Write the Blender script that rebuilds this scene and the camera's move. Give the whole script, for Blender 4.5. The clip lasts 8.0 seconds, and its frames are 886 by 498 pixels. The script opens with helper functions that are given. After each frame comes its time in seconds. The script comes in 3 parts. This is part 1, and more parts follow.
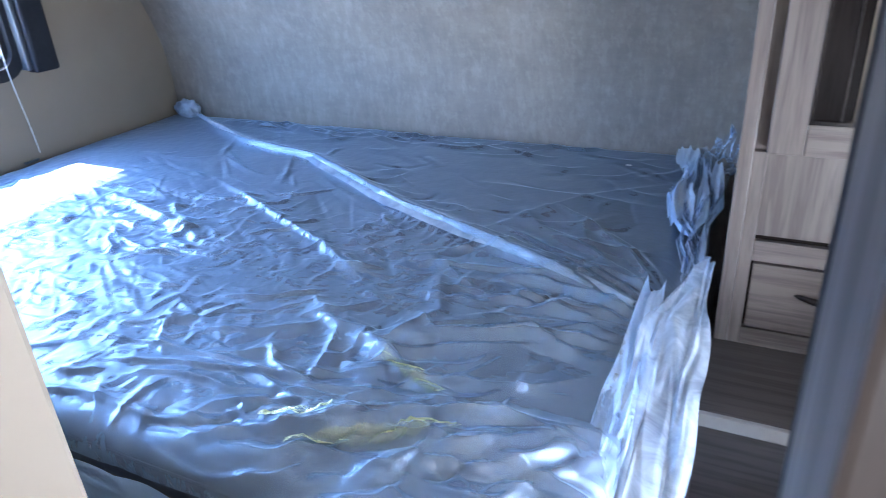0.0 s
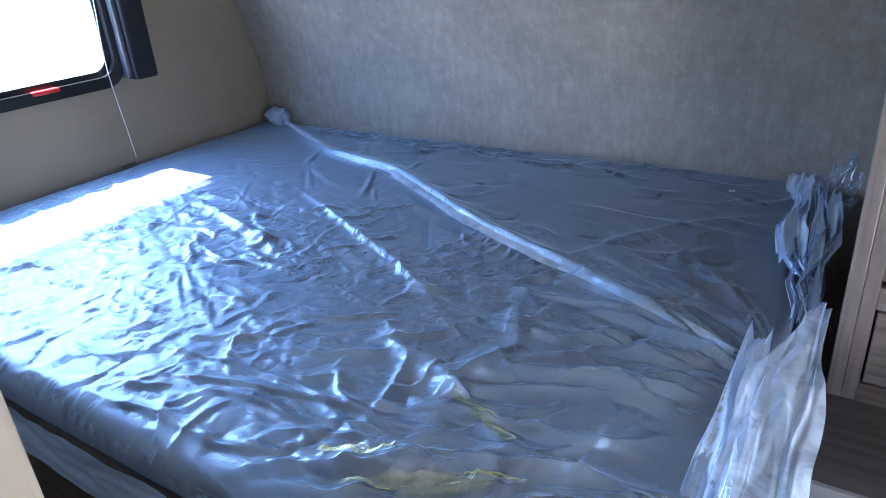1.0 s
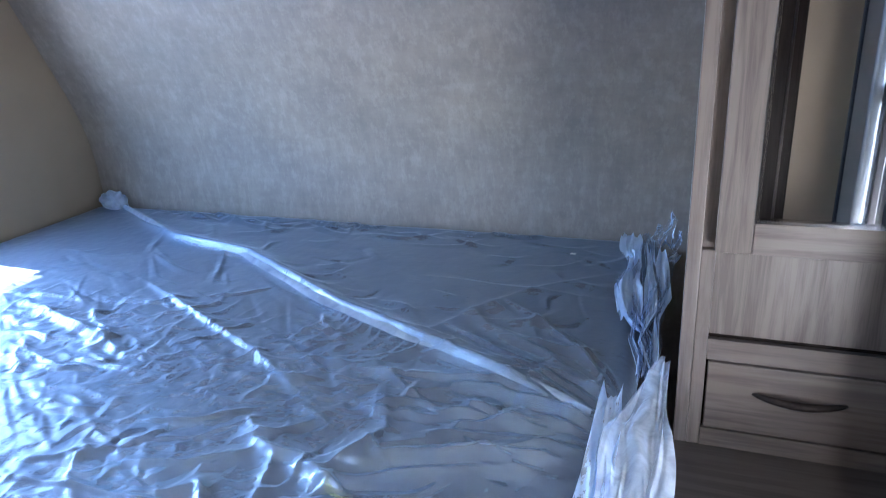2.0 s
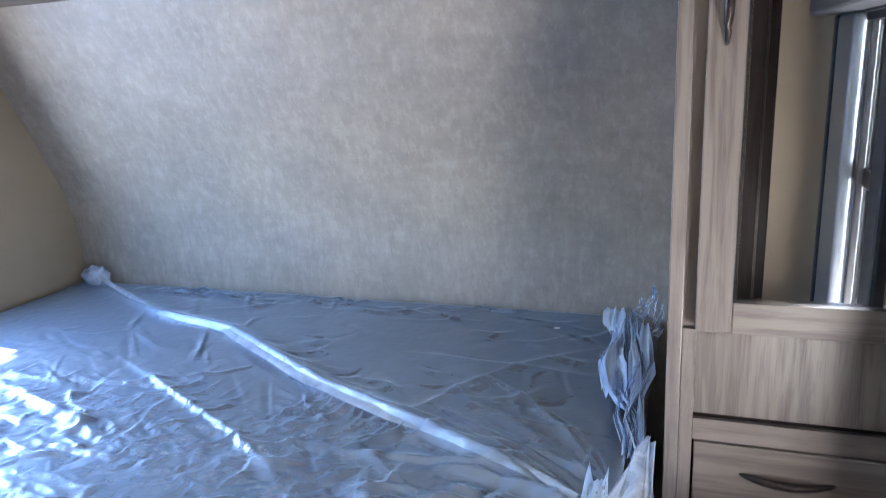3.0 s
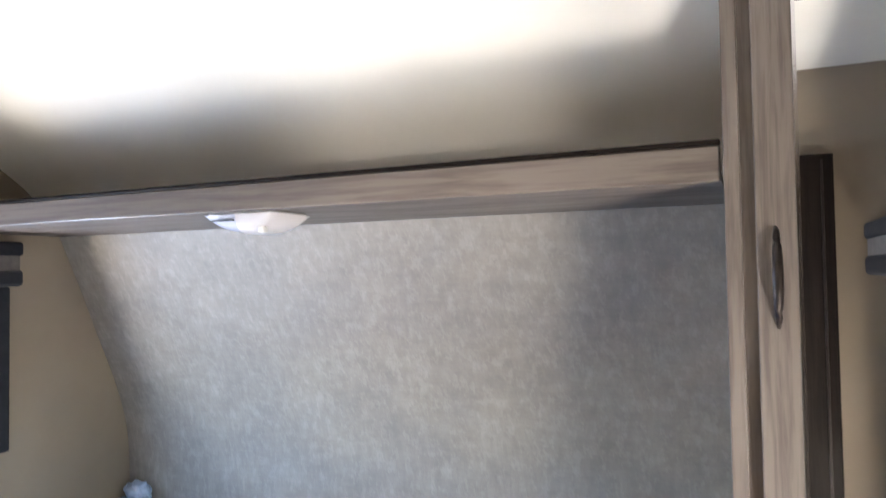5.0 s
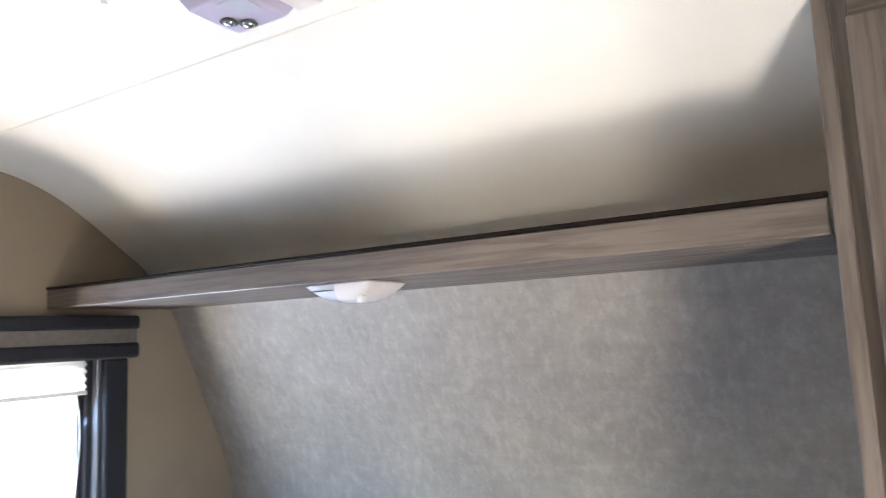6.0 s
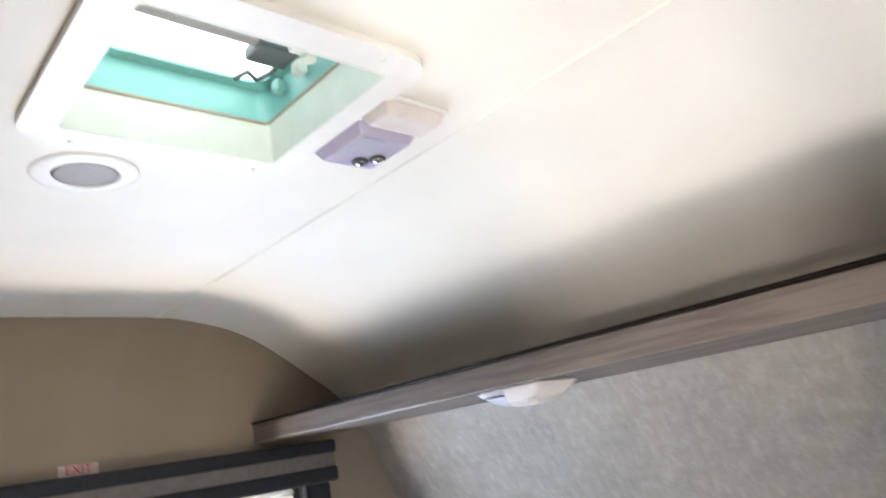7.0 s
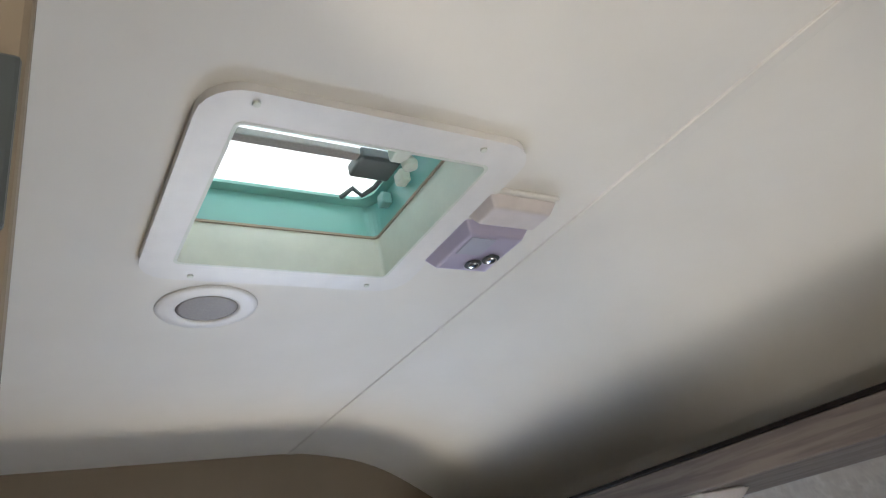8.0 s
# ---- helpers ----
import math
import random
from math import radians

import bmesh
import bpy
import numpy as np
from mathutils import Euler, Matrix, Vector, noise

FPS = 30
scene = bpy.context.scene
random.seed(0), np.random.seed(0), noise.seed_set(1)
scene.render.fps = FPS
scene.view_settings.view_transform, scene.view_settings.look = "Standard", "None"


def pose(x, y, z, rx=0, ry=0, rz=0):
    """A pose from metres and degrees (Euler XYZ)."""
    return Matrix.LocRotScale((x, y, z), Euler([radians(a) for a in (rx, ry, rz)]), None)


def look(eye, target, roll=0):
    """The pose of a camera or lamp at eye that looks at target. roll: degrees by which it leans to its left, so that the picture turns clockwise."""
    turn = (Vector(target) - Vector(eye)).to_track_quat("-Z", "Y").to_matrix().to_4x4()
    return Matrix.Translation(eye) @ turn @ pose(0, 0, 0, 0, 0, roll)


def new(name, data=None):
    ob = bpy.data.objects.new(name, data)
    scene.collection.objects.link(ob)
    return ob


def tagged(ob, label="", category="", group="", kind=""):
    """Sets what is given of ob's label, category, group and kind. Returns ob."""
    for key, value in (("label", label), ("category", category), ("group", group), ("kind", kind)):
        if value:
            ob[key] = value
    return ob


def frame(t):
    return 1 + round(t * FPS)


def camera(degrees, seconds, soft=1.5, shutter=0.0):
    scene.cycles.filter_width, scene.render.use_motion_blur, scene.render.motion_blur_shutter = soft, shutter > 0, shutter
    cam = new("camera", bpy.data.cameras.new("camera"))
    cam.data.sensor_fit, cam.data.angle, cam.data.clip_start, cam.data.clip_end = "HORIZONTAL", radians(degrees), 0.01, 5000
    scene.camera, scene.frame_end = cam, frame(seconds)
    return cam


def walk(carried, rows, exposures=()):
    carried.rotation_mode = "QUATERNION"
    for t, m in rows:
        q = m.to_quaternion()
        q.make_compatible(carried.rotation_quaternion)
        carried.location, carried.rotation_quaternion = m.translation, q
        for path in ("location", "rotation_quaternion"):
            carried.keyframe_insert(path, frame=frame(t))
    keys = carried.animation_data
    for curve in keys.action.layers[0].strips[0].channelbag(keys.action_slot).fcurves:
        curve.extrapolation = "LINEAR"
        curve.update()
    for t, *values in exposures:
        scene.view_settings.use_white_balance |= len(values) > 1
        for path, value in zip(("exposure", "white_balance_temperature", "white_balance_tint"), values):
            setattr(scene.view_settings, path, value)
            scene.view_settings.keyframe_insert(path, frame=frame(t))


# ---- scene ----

# ---- camera and walk ----
cam = camera(65.6, 8.0, soft=0.8, shutter=0.4)
PATH = [
    (0.0, 1.970, 0.186, 1.325, 25.447, -25.805, 3.134),
    (0.5, 1.954, 0.230, 1.331, 30.440, -25.190, 3.600),
    (1.0, 1.941, 0.258, 1.324, 32.907, -24.781, 3.733),
    (1.5, 1.953, 0.268, 1.347, 26.521, -24.941, 4.175),
    (2.0, 1.936, 0.260, 1.354, 20.288, -20.235, 2.912),
    (2.2, 1.939, 0.266, 1.361, 20.222, -19.594, 3.083),
    (3.5, 1.943, 0.263, 1.382, 17.960, -11.532, 2.684),
    (4.0, 1.939, 0.263, 1.387, 17.188, -9.351, 1.726),
    (4.5, 1.945, 0.262, 1.421, 18.989, -4.559, 1.134),
    (4.7, 1.959, 0.273, 1.446, 21.547, -1.670, 0.956),
    (5.8, 1.937, 0.260, 1.486, 28.396, 6.493, 1.815),
    (6.0, 1.946, 0.257, 1.487, 31.288, 6.769, 2.484),
    (6.5, 1.964, 0.267, 1.489, 38.068, 10.113, 6.340),
    (7.0, 1.980, 0.298, 1.514, 47.75, 15.52, 9.1),
    (7.5, 1.940, 0.322, 1.545, 55.2, 21.45, 11.05),
    (7.7, 1.924, 0.333, 1.524, 57.626, 24.8, 11.693),
    (8.0, 1.924, 0.3445, 1.509, 59.634, 27.673, 11.357),
]
walk(cam, [(t, pose(x, y, z, 90 + p, r, w)) for t, x, y, z, w, p, r in PATH],
     exposures=[(0.0, 4.95, 5420, 14), (1.0, 4.5, 5650, 14), (1.5, 4.4, 5520, 14), (2.0, 4.85, 5720, 14), (3.5, 5.2, 6420, 14), (4.5, 5.3, 6900, 14), (6.0, 5.05, 7100, 14), (6.5, 4.97, 7150, 14), (7.0, 4.85, 7150, 13), (7.5, 4.27, 7150, 12), (8.0, 3.72, 7100, 12)])

# ---- daylight ----
SUN_EL, SUN_AZ = radians(60), radians(-92)
world = bpy.data.worlds.new("sky")
scene.world = world
world.use_nodes = True
wn = world.node_tree.nodes
sky = wn.new("ShaderNodeTexSky")
sky.sky_type = "NISHITA"
sky.sun_disc = False
sky.sun_elevation, sky.sun_rotation = SUN_EL, SUN_AZ
world.node_tree.links.new(sky.outputs[0], wn["Background"].inputs[0])
wn["Background"].inputs[1].default_value = 0.15
sun = new("sun", bpy.data.lights.new("sun", "SUN"))
sun.data.energy, sun.data.angle, sun.data.color = 2.3, radians(0.5), (1.0, 0.95, 0.87)
sun.matrix_world = look((-6, 1.0, 10.4), (0, 1.02, 0))


# area lamps in the window openings, standing in for sky and sunlit ground
for wx, wy, wz, sy, sz, turn, power, tone in (
        (2.314, 0.716, 1.08, 0.15, 0.70, 90, 0.175, (1.0, 0.95, 0.89)),
        (2.332, 0.805, 0.72, 0.32, 0.09, 170, 0.46, (1.0, 0.965, 0.91)),
        (-0.070, 0.960, 1.02, 0.50, 0.10, -142, 0.29, (1.0, 0.95, 0.87)),
        # fill lamp in the added rear opening, lights the ceiling through the doorway
        (2.302, -0.875, 1.10, 0.62, 0.20, 125, 2.0, (1.0, 0.96, 0.90)),
        (-0.014, 1.078, 1.24, 0.72, 0.36, -64, 0.69, (0.29, 0.55, 1.0))):
    lamp_data = bpy.data.lights.new("opening_lamp", "AREA")
    lamp_data.shape, lamp_data.size, lamp_data.size_y = "RECTANGLE", sz, sy
    lamp_data.energy, lamp_data.color = power, tone
    new("opening_lamp", lamp_data).matrix_world = pose(wx, wy, wz, 0, turn, 0)


# ---- materials ----
class Nodes:
    """A node material in short form."""

    def __init__(self, name):
        self.m = bpy.data.materials.new(name)
        self.m.use_nodes = True
        self.t = self.m.node_tree
        self.b = self.t.nodes["Principled BSDF"]
        self.out = self.t.nodes["Material Output"]

    def add(self, kind, **values):
        n = self.t.nodes.new("ShaderNode" + kind)
        for k, v in values.items():
            n.inputs[k.replace("_", " ")].default_value = v
        return n

    def join(self, a, b):
        self.t.links.new(a, b)

    def coords(self, scale=(1, 1, 1), turn=(0, 0, 0), kind="Object"):
        c = self.add("TexCoord")
        mp = self.add("Mapping")
        mp.inputs["Scale"].default_value = scale
        mp.inputs["Rotation"].default_value = turn
        self.join(c.outputs[kind], mp.inputs[0])
        return mp.outputs[0]

    def noise(self, co, scale, detail=4.0, rough=0.55, distort=0.0):
        n = self.add("TexNoise", Scale=scale, Detail=detail, Roughness=rough, Distortion=distort)
        self.join(co, n.inputs["Vector"])
        return n.outputs["Fac"]

    def ramp(self, fac, stops):
        r = self.add("ValToRGB")
        e = r.color_ramp.elements
        while len(e) < len(stops):
            e.new(0.5)
        for el, (p, c) in zip(e, stops):
            el.position, el.color = p, (*c, 1)
        self.join(fac, r.inputs[0])
        return r.outputs[0]

    def mix(self, a, b, fac, mode="MIX"):
        n = self.t.nodes.new("ShaderNodeMix")
        n.data_type, n.blend_type = "RGBA", mode
        for s, v in ((0, fac), (6, a), (7, b)):
            if hasattr(v, "links"):
                self.join(v, n.inputs[s])
            else:
                n.inputs[s].default_value = v if s == 0 else (*v, 1)
        return n.outputs[2]

    def bump(self, height, strength, distance, below=None):
        n = self.add("Bump", Strength=strength, Distance=distance)
        self.join(height, n.inputs["Height"])
        if below:
            self.join(below, n.inputs["Normal"])
        return n.outputs[0]

    def done(self, colour=None, rough=0.5, metal=0.0, normal=None, spec=0.5):
        b = self.b
        if colour is not None:
            if hasattr(colour, "links"):
                self.join(colour, b.inputs["Base Color"])
            else:
                b.inputs["Base Color"].default_value = (*colour, 1)
        if hasattr(rough, "links"):
            self.join(rough, b.inputs["Roughness"])
        else:
            b.inputs["Roughness"].default_value = rough
        b.inputs["Metallic"].default_value = metal
        b.inputs["Specular IOR Level"].default_value = spec
        if normal:
            self.join(normal, b.inputs["Normal"])
        return self.m


def make_plain(name, colour, rough=0.5, metal=0.0, vary=0.06, size=30, spec=0.5):
    n = Nodes(name)
    co = n.coords()
    f = n.noise(co, size, 5)
    lo = tuple(c * (1 - vary) for c in colour)
    hi = tuple(min(1, c * (1 + vary)) for c in colour)
    col = n.ramp(f, [(0.3, lo), (0.7, hi)])
    g = n.noise(co, size * 12, 3)
    return n.done(col, rough, metal, n.bump(g, 0.12, 0.001), spec)


def make_wood(name, dark, mid, light, along=2, gloss=0.5):
    """Printed oak-look laminate; along is the axis of the grain."""
    n = Nodes(name)
    co = n.coords(tuple(0.055 if k == along else 1 for k in range(3)))
    broad = n.noise(co, 9, 5, 0.6, 0.8)
    fine = n.noise(co, 70, 4, 0.65, 0.3)
    patch = n.noise(n.coords(tuple(0.4 if k == along else 1 for k in range(3))), 3.2, 3)
    base = n.ramp(broad, [(0.30, dark), (0.50, mid), (0.70, light)])
    streak = n.ramp(fine, [(0.38, tuple(c * 0.72 for c in dark)), (0.56, light)])
    col = n.mix(base, streak, 0.45)
    col = n.mix(col, n.ramp(patch, [(0.35, (0.80, 0.79, 0.79)), (0.7, (1.0, 1.0, 1.0))]), 0.8, "MULTIPLY")
    return n.done(col, n.ramp(fine, [(0.3, (0.50,) * 3), (0.7, (0.36,) * 3)]), 0, n.bump(fine, 0.15, 0.0006), gloss)


def make_wallpaper():
    n = Nodes("taupe wallpaper")
    co = n.coords()
    cloud = n.noise(co, 5.5, 4, 0.6)
    weave_v = n.noise(n.coords((1, 1, 0.3)), 40, 5, 0.7)
    weave_h = n.noise(n.coords((0.3, 1, 1)), 34, 5, 0.7)
    fleck = n.noise(n.coords((1, 1, 0.5)), 44, 5, 0.7)
    base = n.ramp(cloud, [(0.3, (0.236, 0.210, 0.184)), (0.7, (0.318, 0.281, 0.243))])
    strokes = n.mix(n.ramp(weave_v, [(0.40, (0.66, 0.65, 0.64)), (0.62, (1.0, 0.98, 0.94))]),
                    n.ramp(weave_h, [(0.40, (0.76, 0.76, 0.76)), (0.62, (1.0, 0.99, 0.97))]), 0.5)
    col = n.mix(base, strokes, 0.85, "MULTIPLY")
    col = n.mix(col, n.ramp(fleck, [(0.50, (0.27, 0.24, 0.21)), (0.62, (0.50, 0.45, 0.39))]), 0.17)
    bp = n.bump(weave_v, 0.25, 0.001, n.bump(weave_h, 0.2, 0.001))
    return n.done(col, 0.52, 0, bp, 0.4)


def make_board(name, lo, hi, rough=0.6):
    n = Nodes(name)
    co = n.coords()
    col = n.ramp(n.noise(co, 4, 5), [(0.3, lo), (0.7, hi)])
    fine = n.noise(co, 240, 3)
    return n.done(col, rough, 0, n.bump(fine, 0.12, 0.0008, n.bump(n.noise(co, 6, 2), 0.08, 0.01)), 0.35)


def make_film(name, haze, gloss, tint=(0.90, 0.94, 1.0), sheen=0.5, crease=0.3, spread=False, milk_tone=(0.68, 0.73, 0.80), glint=((0.90, 0.95, 1.0), (0.66, 0.81, 1.0))):
    """Thin clear polythene: see-through, a little milky, with a sharp and a soft shine."""
    n = Nodes(name)
    t = n.t
    t.nodes.remove(n.b)
    co = n.coords()
    crumple = n.noise(co, 16, 5, 0.62, 1.2)
    wob = n.add("TexNoise", Scale=9.0, Detail=3.0)
    n.join(co, wob.inputs["Vector"])
    nrm = n.bump(crumple, 0.3, 0.004)
    if spread:
        # most crumpled over the middle of the near half, taut towards the far side
        sep = n.add("SeparateXYZ")
        n.join(co, sep.inputs[0])
        fx, fy, both, rag, amt = (n.add("MapRange"), n.add("MapRange"), n.add("Math"), n.add("Math"), n.add("MapRange"))
        n.join(sep.outputs[0], fx.inputs[0])
        n.join(sep.outputs[1], fy.inputs[0])
        fx.inputs[1].default_value, fx.inputs[2].default_value, fx.inputs[3].default_value, fx.inputs[4].default_value = 1.35, 2.15, 1.0, 0.0
        fy.inputs[1].default_value, fy.inputs[2].default_value, fy.inputs[3].default_value, fy.inputs[4].default_value = 1.15, 1.50, 1.0, 0.0
        both.operation, rag.operation = "MULTIPLY", "MULTIPLY"
        n.join(fx.outputs[0], both.inputs[0])
        n.join(fy.outputs[0], both.inputs[1])
        patchy = n.add("MapRange")
        n.join(n.noise(co, 5.0, 2), patchy.inputs[0])
        patchy.inputs[1].default_value, patchy.inputs[2].default_value, patchy.inputs[3].default_value = 0.35, 0.6, 0.25
        n.join(both.outputs[0], rag.inputs[0])
        n.join(patchy.outputs[0], rag.inputs[1])
        n.join(rag.outputs[0], amt.inputs[0])
        amt.inputs[3].default_value, amt.inputs[4].default_value = 0.10, crease
        amt = amt.outputs[0]
    for size, turn, squeeze, height in ((6.5, 0.7, (1, 2.1, 1), 0.008), (15.0, -0.35, (1.9, 1, 1), 0.006), (36.0, 0.9, (1, 1.6, 1), 0.0026)):
        shift = n.add("VectorMath")
        shift.operation = "MULTIPLY_ADD"
        n.join(wob.outputs["Color"], shift.inputs[0])
        shift.inputs[1].default_value = (0.07, 0.07, 0.0)
        n.join(n.coords(squeeze, (0, 0, turn)), shift.inputs[2])
        cells = n.add("TexVoronoi", Scale=size)
        cells.feature, cells.voronoi_dimensions = "DISTANCE_TO_EDGE", "2D"
        n.join(shift.outputs[0], cells.inputs["Vector"])
        nrm = n.bump(cells.outputs["Distance"], crease, height, nrm)
        if spread:
            n.join(amt, n.t.nodes[-1].inputs["Strength"])
    clear = n.add("BsdfTransparent")
    clear.inputs[0].default_value = (*tint, 1)
    milk = n.add("BsdfDiffuse")
    milk.inputs[0].default_value = (*milk_tone, 1)
    sharp = n.add("BsdfGlossy", Roughness=0.36)
    soft = n.add("BsdfGlossy", Roughness=0.66)
    # reflection painted into the shine colours, by default the blue of the sky
    sharp.inputs[0].default_value, soft.inputs[0].default_value = (*glint[0], 1), (*glint[1], 1)
    fres = n.add("Fresnel", IOR=1.5)
    for node in (sharp, soft, fres, milk):
        n.join(nrm, node.inputs["Normal"])
    shine = n.add("MixShader")
    shine.inputs[0].default_value = sheen
    n.join(sharp.outputs[0], shine.inputs[1])
    n.join(soft.outputs[0], shine.inputs[2])
    a = n.add("MixShader")
    n.join(n.ramp(crumple, [(0.35, (haze * 0.5,) * 3), (0.75, (haze * 1.6,) * 3)]), a.inputs[0])
    n.join(clear.outputs[0], a.inputs[1])
    n.join(milk.outputs[0], a.inputs[2])
    amount = n.add("Math")
    amount.operation = "MULTIPLY_ADD"
    amount.inputs[1].default_value, amount.inputs[2].default_value = 0.9, gloss
    n.join(fres.outputs[0], amount.inputs[0])
    b = n.add("MixShader")
    n.join(amount.outputs[0], b.inputs[0])
    n.join(a.outputs[0], b.inputs[1])
    n.join(shine.outputs[0], b.inputs[2])
    n.join(b.outputs[0], n.out.inputs[0])
    return n.m


def make_glass(name, tint=(0.96, 0.98, 0.98)):
    n = Nodes(name)
    n.t.nodes.remove(n.b)
    clear = n.add("BsdfTransparent")
    clear.inputs[0].default_value = (*tint, 1)
    shine = n.add("BsdfGlossy", Roughness=0.01)
    fres = n.add("Fresnel", IOR=1.45)
    m = n.add("MixShader")
    n.join(fres.outputs[0], m.inputs[0])
    n.join(clear.outputs[0], m.inputs[1])
    n.join(shine.outputs[0], m.inputs[2])
    n.join(m.outputs[0], n.out.inputs[0])
    return n.m


def make_translucent(name, colour, share=0.6):
    """Thin cast plastic that lets daylight through."""
    n = Nodes(name)
    n.b.inputs["Base Color"].default_value = (*colour, 1)
    n.b.inputs["Roughness"].default_value = 0.3
    tr = n.add("BsdfTranslucent")
    tr.inputs[0].default_value = (*colour, 1)
    m = n.add("MixShader")
    m.inputs[0].default_value = share
    n.join(n.b.outputs[0], m.inputs[1])
    n.join(tr.outputs[0], m.inputs[2])
    n.join(m.outputs[0], n.out.inputs[0])
    return n.m


WALLPAPER = make_wallpaper()
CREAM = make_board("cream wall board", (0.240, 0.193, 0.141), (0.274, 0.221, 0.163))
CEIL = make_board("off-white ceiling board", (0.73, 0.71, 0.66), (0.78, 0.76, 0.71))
OAK_V = make_wood("grey oak upright", (0.082, 0.064, 0.056), (0.140, 0.115, 0.101), (0.205, 0.174, 0.154))
OAK_H = make_wood("grey oak level", (0.084, 0.065, 0.056), (0.142, 0.115, 0.100), (0.205, 0.172, 0.150), 0)
WALNUT = make_wood("dark walnut", (0.005, 0.0035, 0.003), (0.009, 0.006, 0.005), (0.016, 0.011, 0.009), 2, 0.10)
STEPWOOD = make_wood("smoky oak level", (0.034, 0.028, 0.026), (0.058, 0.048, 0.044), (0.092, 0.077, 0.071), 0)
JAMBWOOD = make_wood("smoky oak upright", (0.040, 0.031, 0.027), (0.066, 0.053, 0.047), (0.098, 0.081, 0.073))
BASEWOOD = make_wood("brown base board", (0.10, 0.075, 0.055), (0.16, 0.12, 0.09), (0.21, 0.165, 0.125), 0)
FLOORING = make_wood("floor vinyl plank", (0.14, 0.10, 0.08), (0.22, 0.17, 0.13), (0.29, 0.23, 0.18), 1)
TICKING = make_plain("grey mattress cloth", (0.086, 0.096, 0.122), 0.85, 0, 0.15, 60)
FILM = make_film("clear polythene film", 0.034, 0.185, sheen=0.66, crease=0.34, spread=True)
FILM_MID = make_film("doubled polythene film", 0.30, 0.12)
FILM_LIGHT = make_film("crumpled loose film", 0.032, 0.055)
FILM_THICK = make_film("gathered polythene film", 0.46, 0.10)
# the yellow here is a warm reflection put into the film's colours
FILM_WARM_GLINT = make_film("film painted with a warm reflection", 0.03, 0.07, (0.97, 0.97, 0.91), 0.5, 0.9, False, (0.62, 0.60, 0.40), ((1.0, 0.97, 0.62), (0.95, 0.93, 0.55)))
FRAME_BLACK = make_plain("black window frame", (0.012, 0.012, 0.014), 0.28)
BLIND_NAVY = make_plain("dark padded cloth", (0.008, 0.009, 0.014), 0.8, 0, 0.25, 50)
BLIND_BAND = make_plain("taupe padded cloth", (0.12, 0.105, 0.095), 0.8, 0, 0.15, 50)
TRACK = make_plain("satin grey track", (0.11, 0.12, 0.135), 0.35, 0.5)
SHADE_WHITE = make_translucent("white pleated shade", (0.78, 0.78, 0.78), 0.5)
PANE = make_glass("clear pane")
BRONZE = make_plain("oil-rubbed bronze", (0.035, 0.028, 0.026), 0.33, 0.75, 0.3, 80)
WHITE_PL = make_plain("white plastic", (0.76, 0.75, 0.73), 0.4, 0, 0.03)
GRILLE = make_plain("grey grille", (0.30, 0.285, 0.28), 0.6, 0, 0.08, 220)
LENS = make_translucent("frosted lamp lens", (0.84, 0.80, 0.80), 0.35)
LENS_BLUE = make_translucent("pale blue lamp lens", (0.62, 0.64, 0.74), 0.35)
LENS_LILAC = make_translucent("lilac clear lens", (0.66, 0.62, 0.76), 0.4)
CHROME = make_plain("chrome", (0.75, 0.75, 0.78), 0.12, 1.0, 0.02)
DOME = make_translucent("white vent dome", (0.62, 0.68, 0.66), 0.16)
TEAL = make_translucent("sea-green vent skirt", (0.22, 0.46, 0.43), 0.16)
VENT_IN = make_plain("pale throat plastic", (0.66, 0.69, 0.63), 0.45, 0, 0.04)
TAN = make_plain("tan rubber", (0.36, 0.29, 0.22), 0.6)
DARK_PL = make_plain("dark plastic", (0.06, 0.075, 0.08), 0.4)
RED = make_plain("red plastic", (0.55, 0.03, 0.02), 0.35)
RED_INK = make_plain("red ink", (0.55, 0.03, 0.03), 0.6)
CORD = make_plain("white cord", (0.62, 0.61, 0.60), 0.8)
PAPER = make_plain("white paper tag", (0.78, 0.78, 0.76), 0.6)
GRAVEL = make_plain("pale gravel", (0.42, 0.40, 0.36), 0.95, 0, 0.3, 3)
mirror_nodes = Nodes("silvered mirror")
MIRROR = mirror_nodes.done((0.86, 0.87, 0.86), 0.015, 1.0)


# ---- building helpers ----
def part(name, bm, material, parent=None, label="", smooth=False):
    """Link a bmesh as one mesh object, under a thing if one is given."""
    me = bpy.data.meshes.new(name)
    bmesh.ops.recalc_face_normals(bm, faces=bm.faces)
    bm.to_mesh(me)
    bm.free()
    if smooth:
        for p in me.polygons:
            p.use_smooth = True
    me.materials.append(material)
    ob = new(name, me)
    ob.parent = parent
    if label:
        ob["label"] = label
    return ob


def thing(name, label, category, group="", kind=""):
    return tagged(new(name), label, category, group, kind)


def box(x0, x1, y0, y1, z0, z1, r=0.0, seg=2):
    bm = bmesh.new()
    bmesh.ops.create_cube(bm, size=1)
    for v in bm.verts:
        v.co = ((x0 + x1) / 2 + v.co.x * (x1 - x0), (y0 + y1) / 2 + v.co.y * (y1 - y0), (z0 + z1) / 2 + v.co.z * (z1 - z0))
    if r:
        bmesh.ops.bevel(bm, geom=list(bm.edges), offset=r, segments=seg, profile=0.5, affect="EDGES")
    return bm


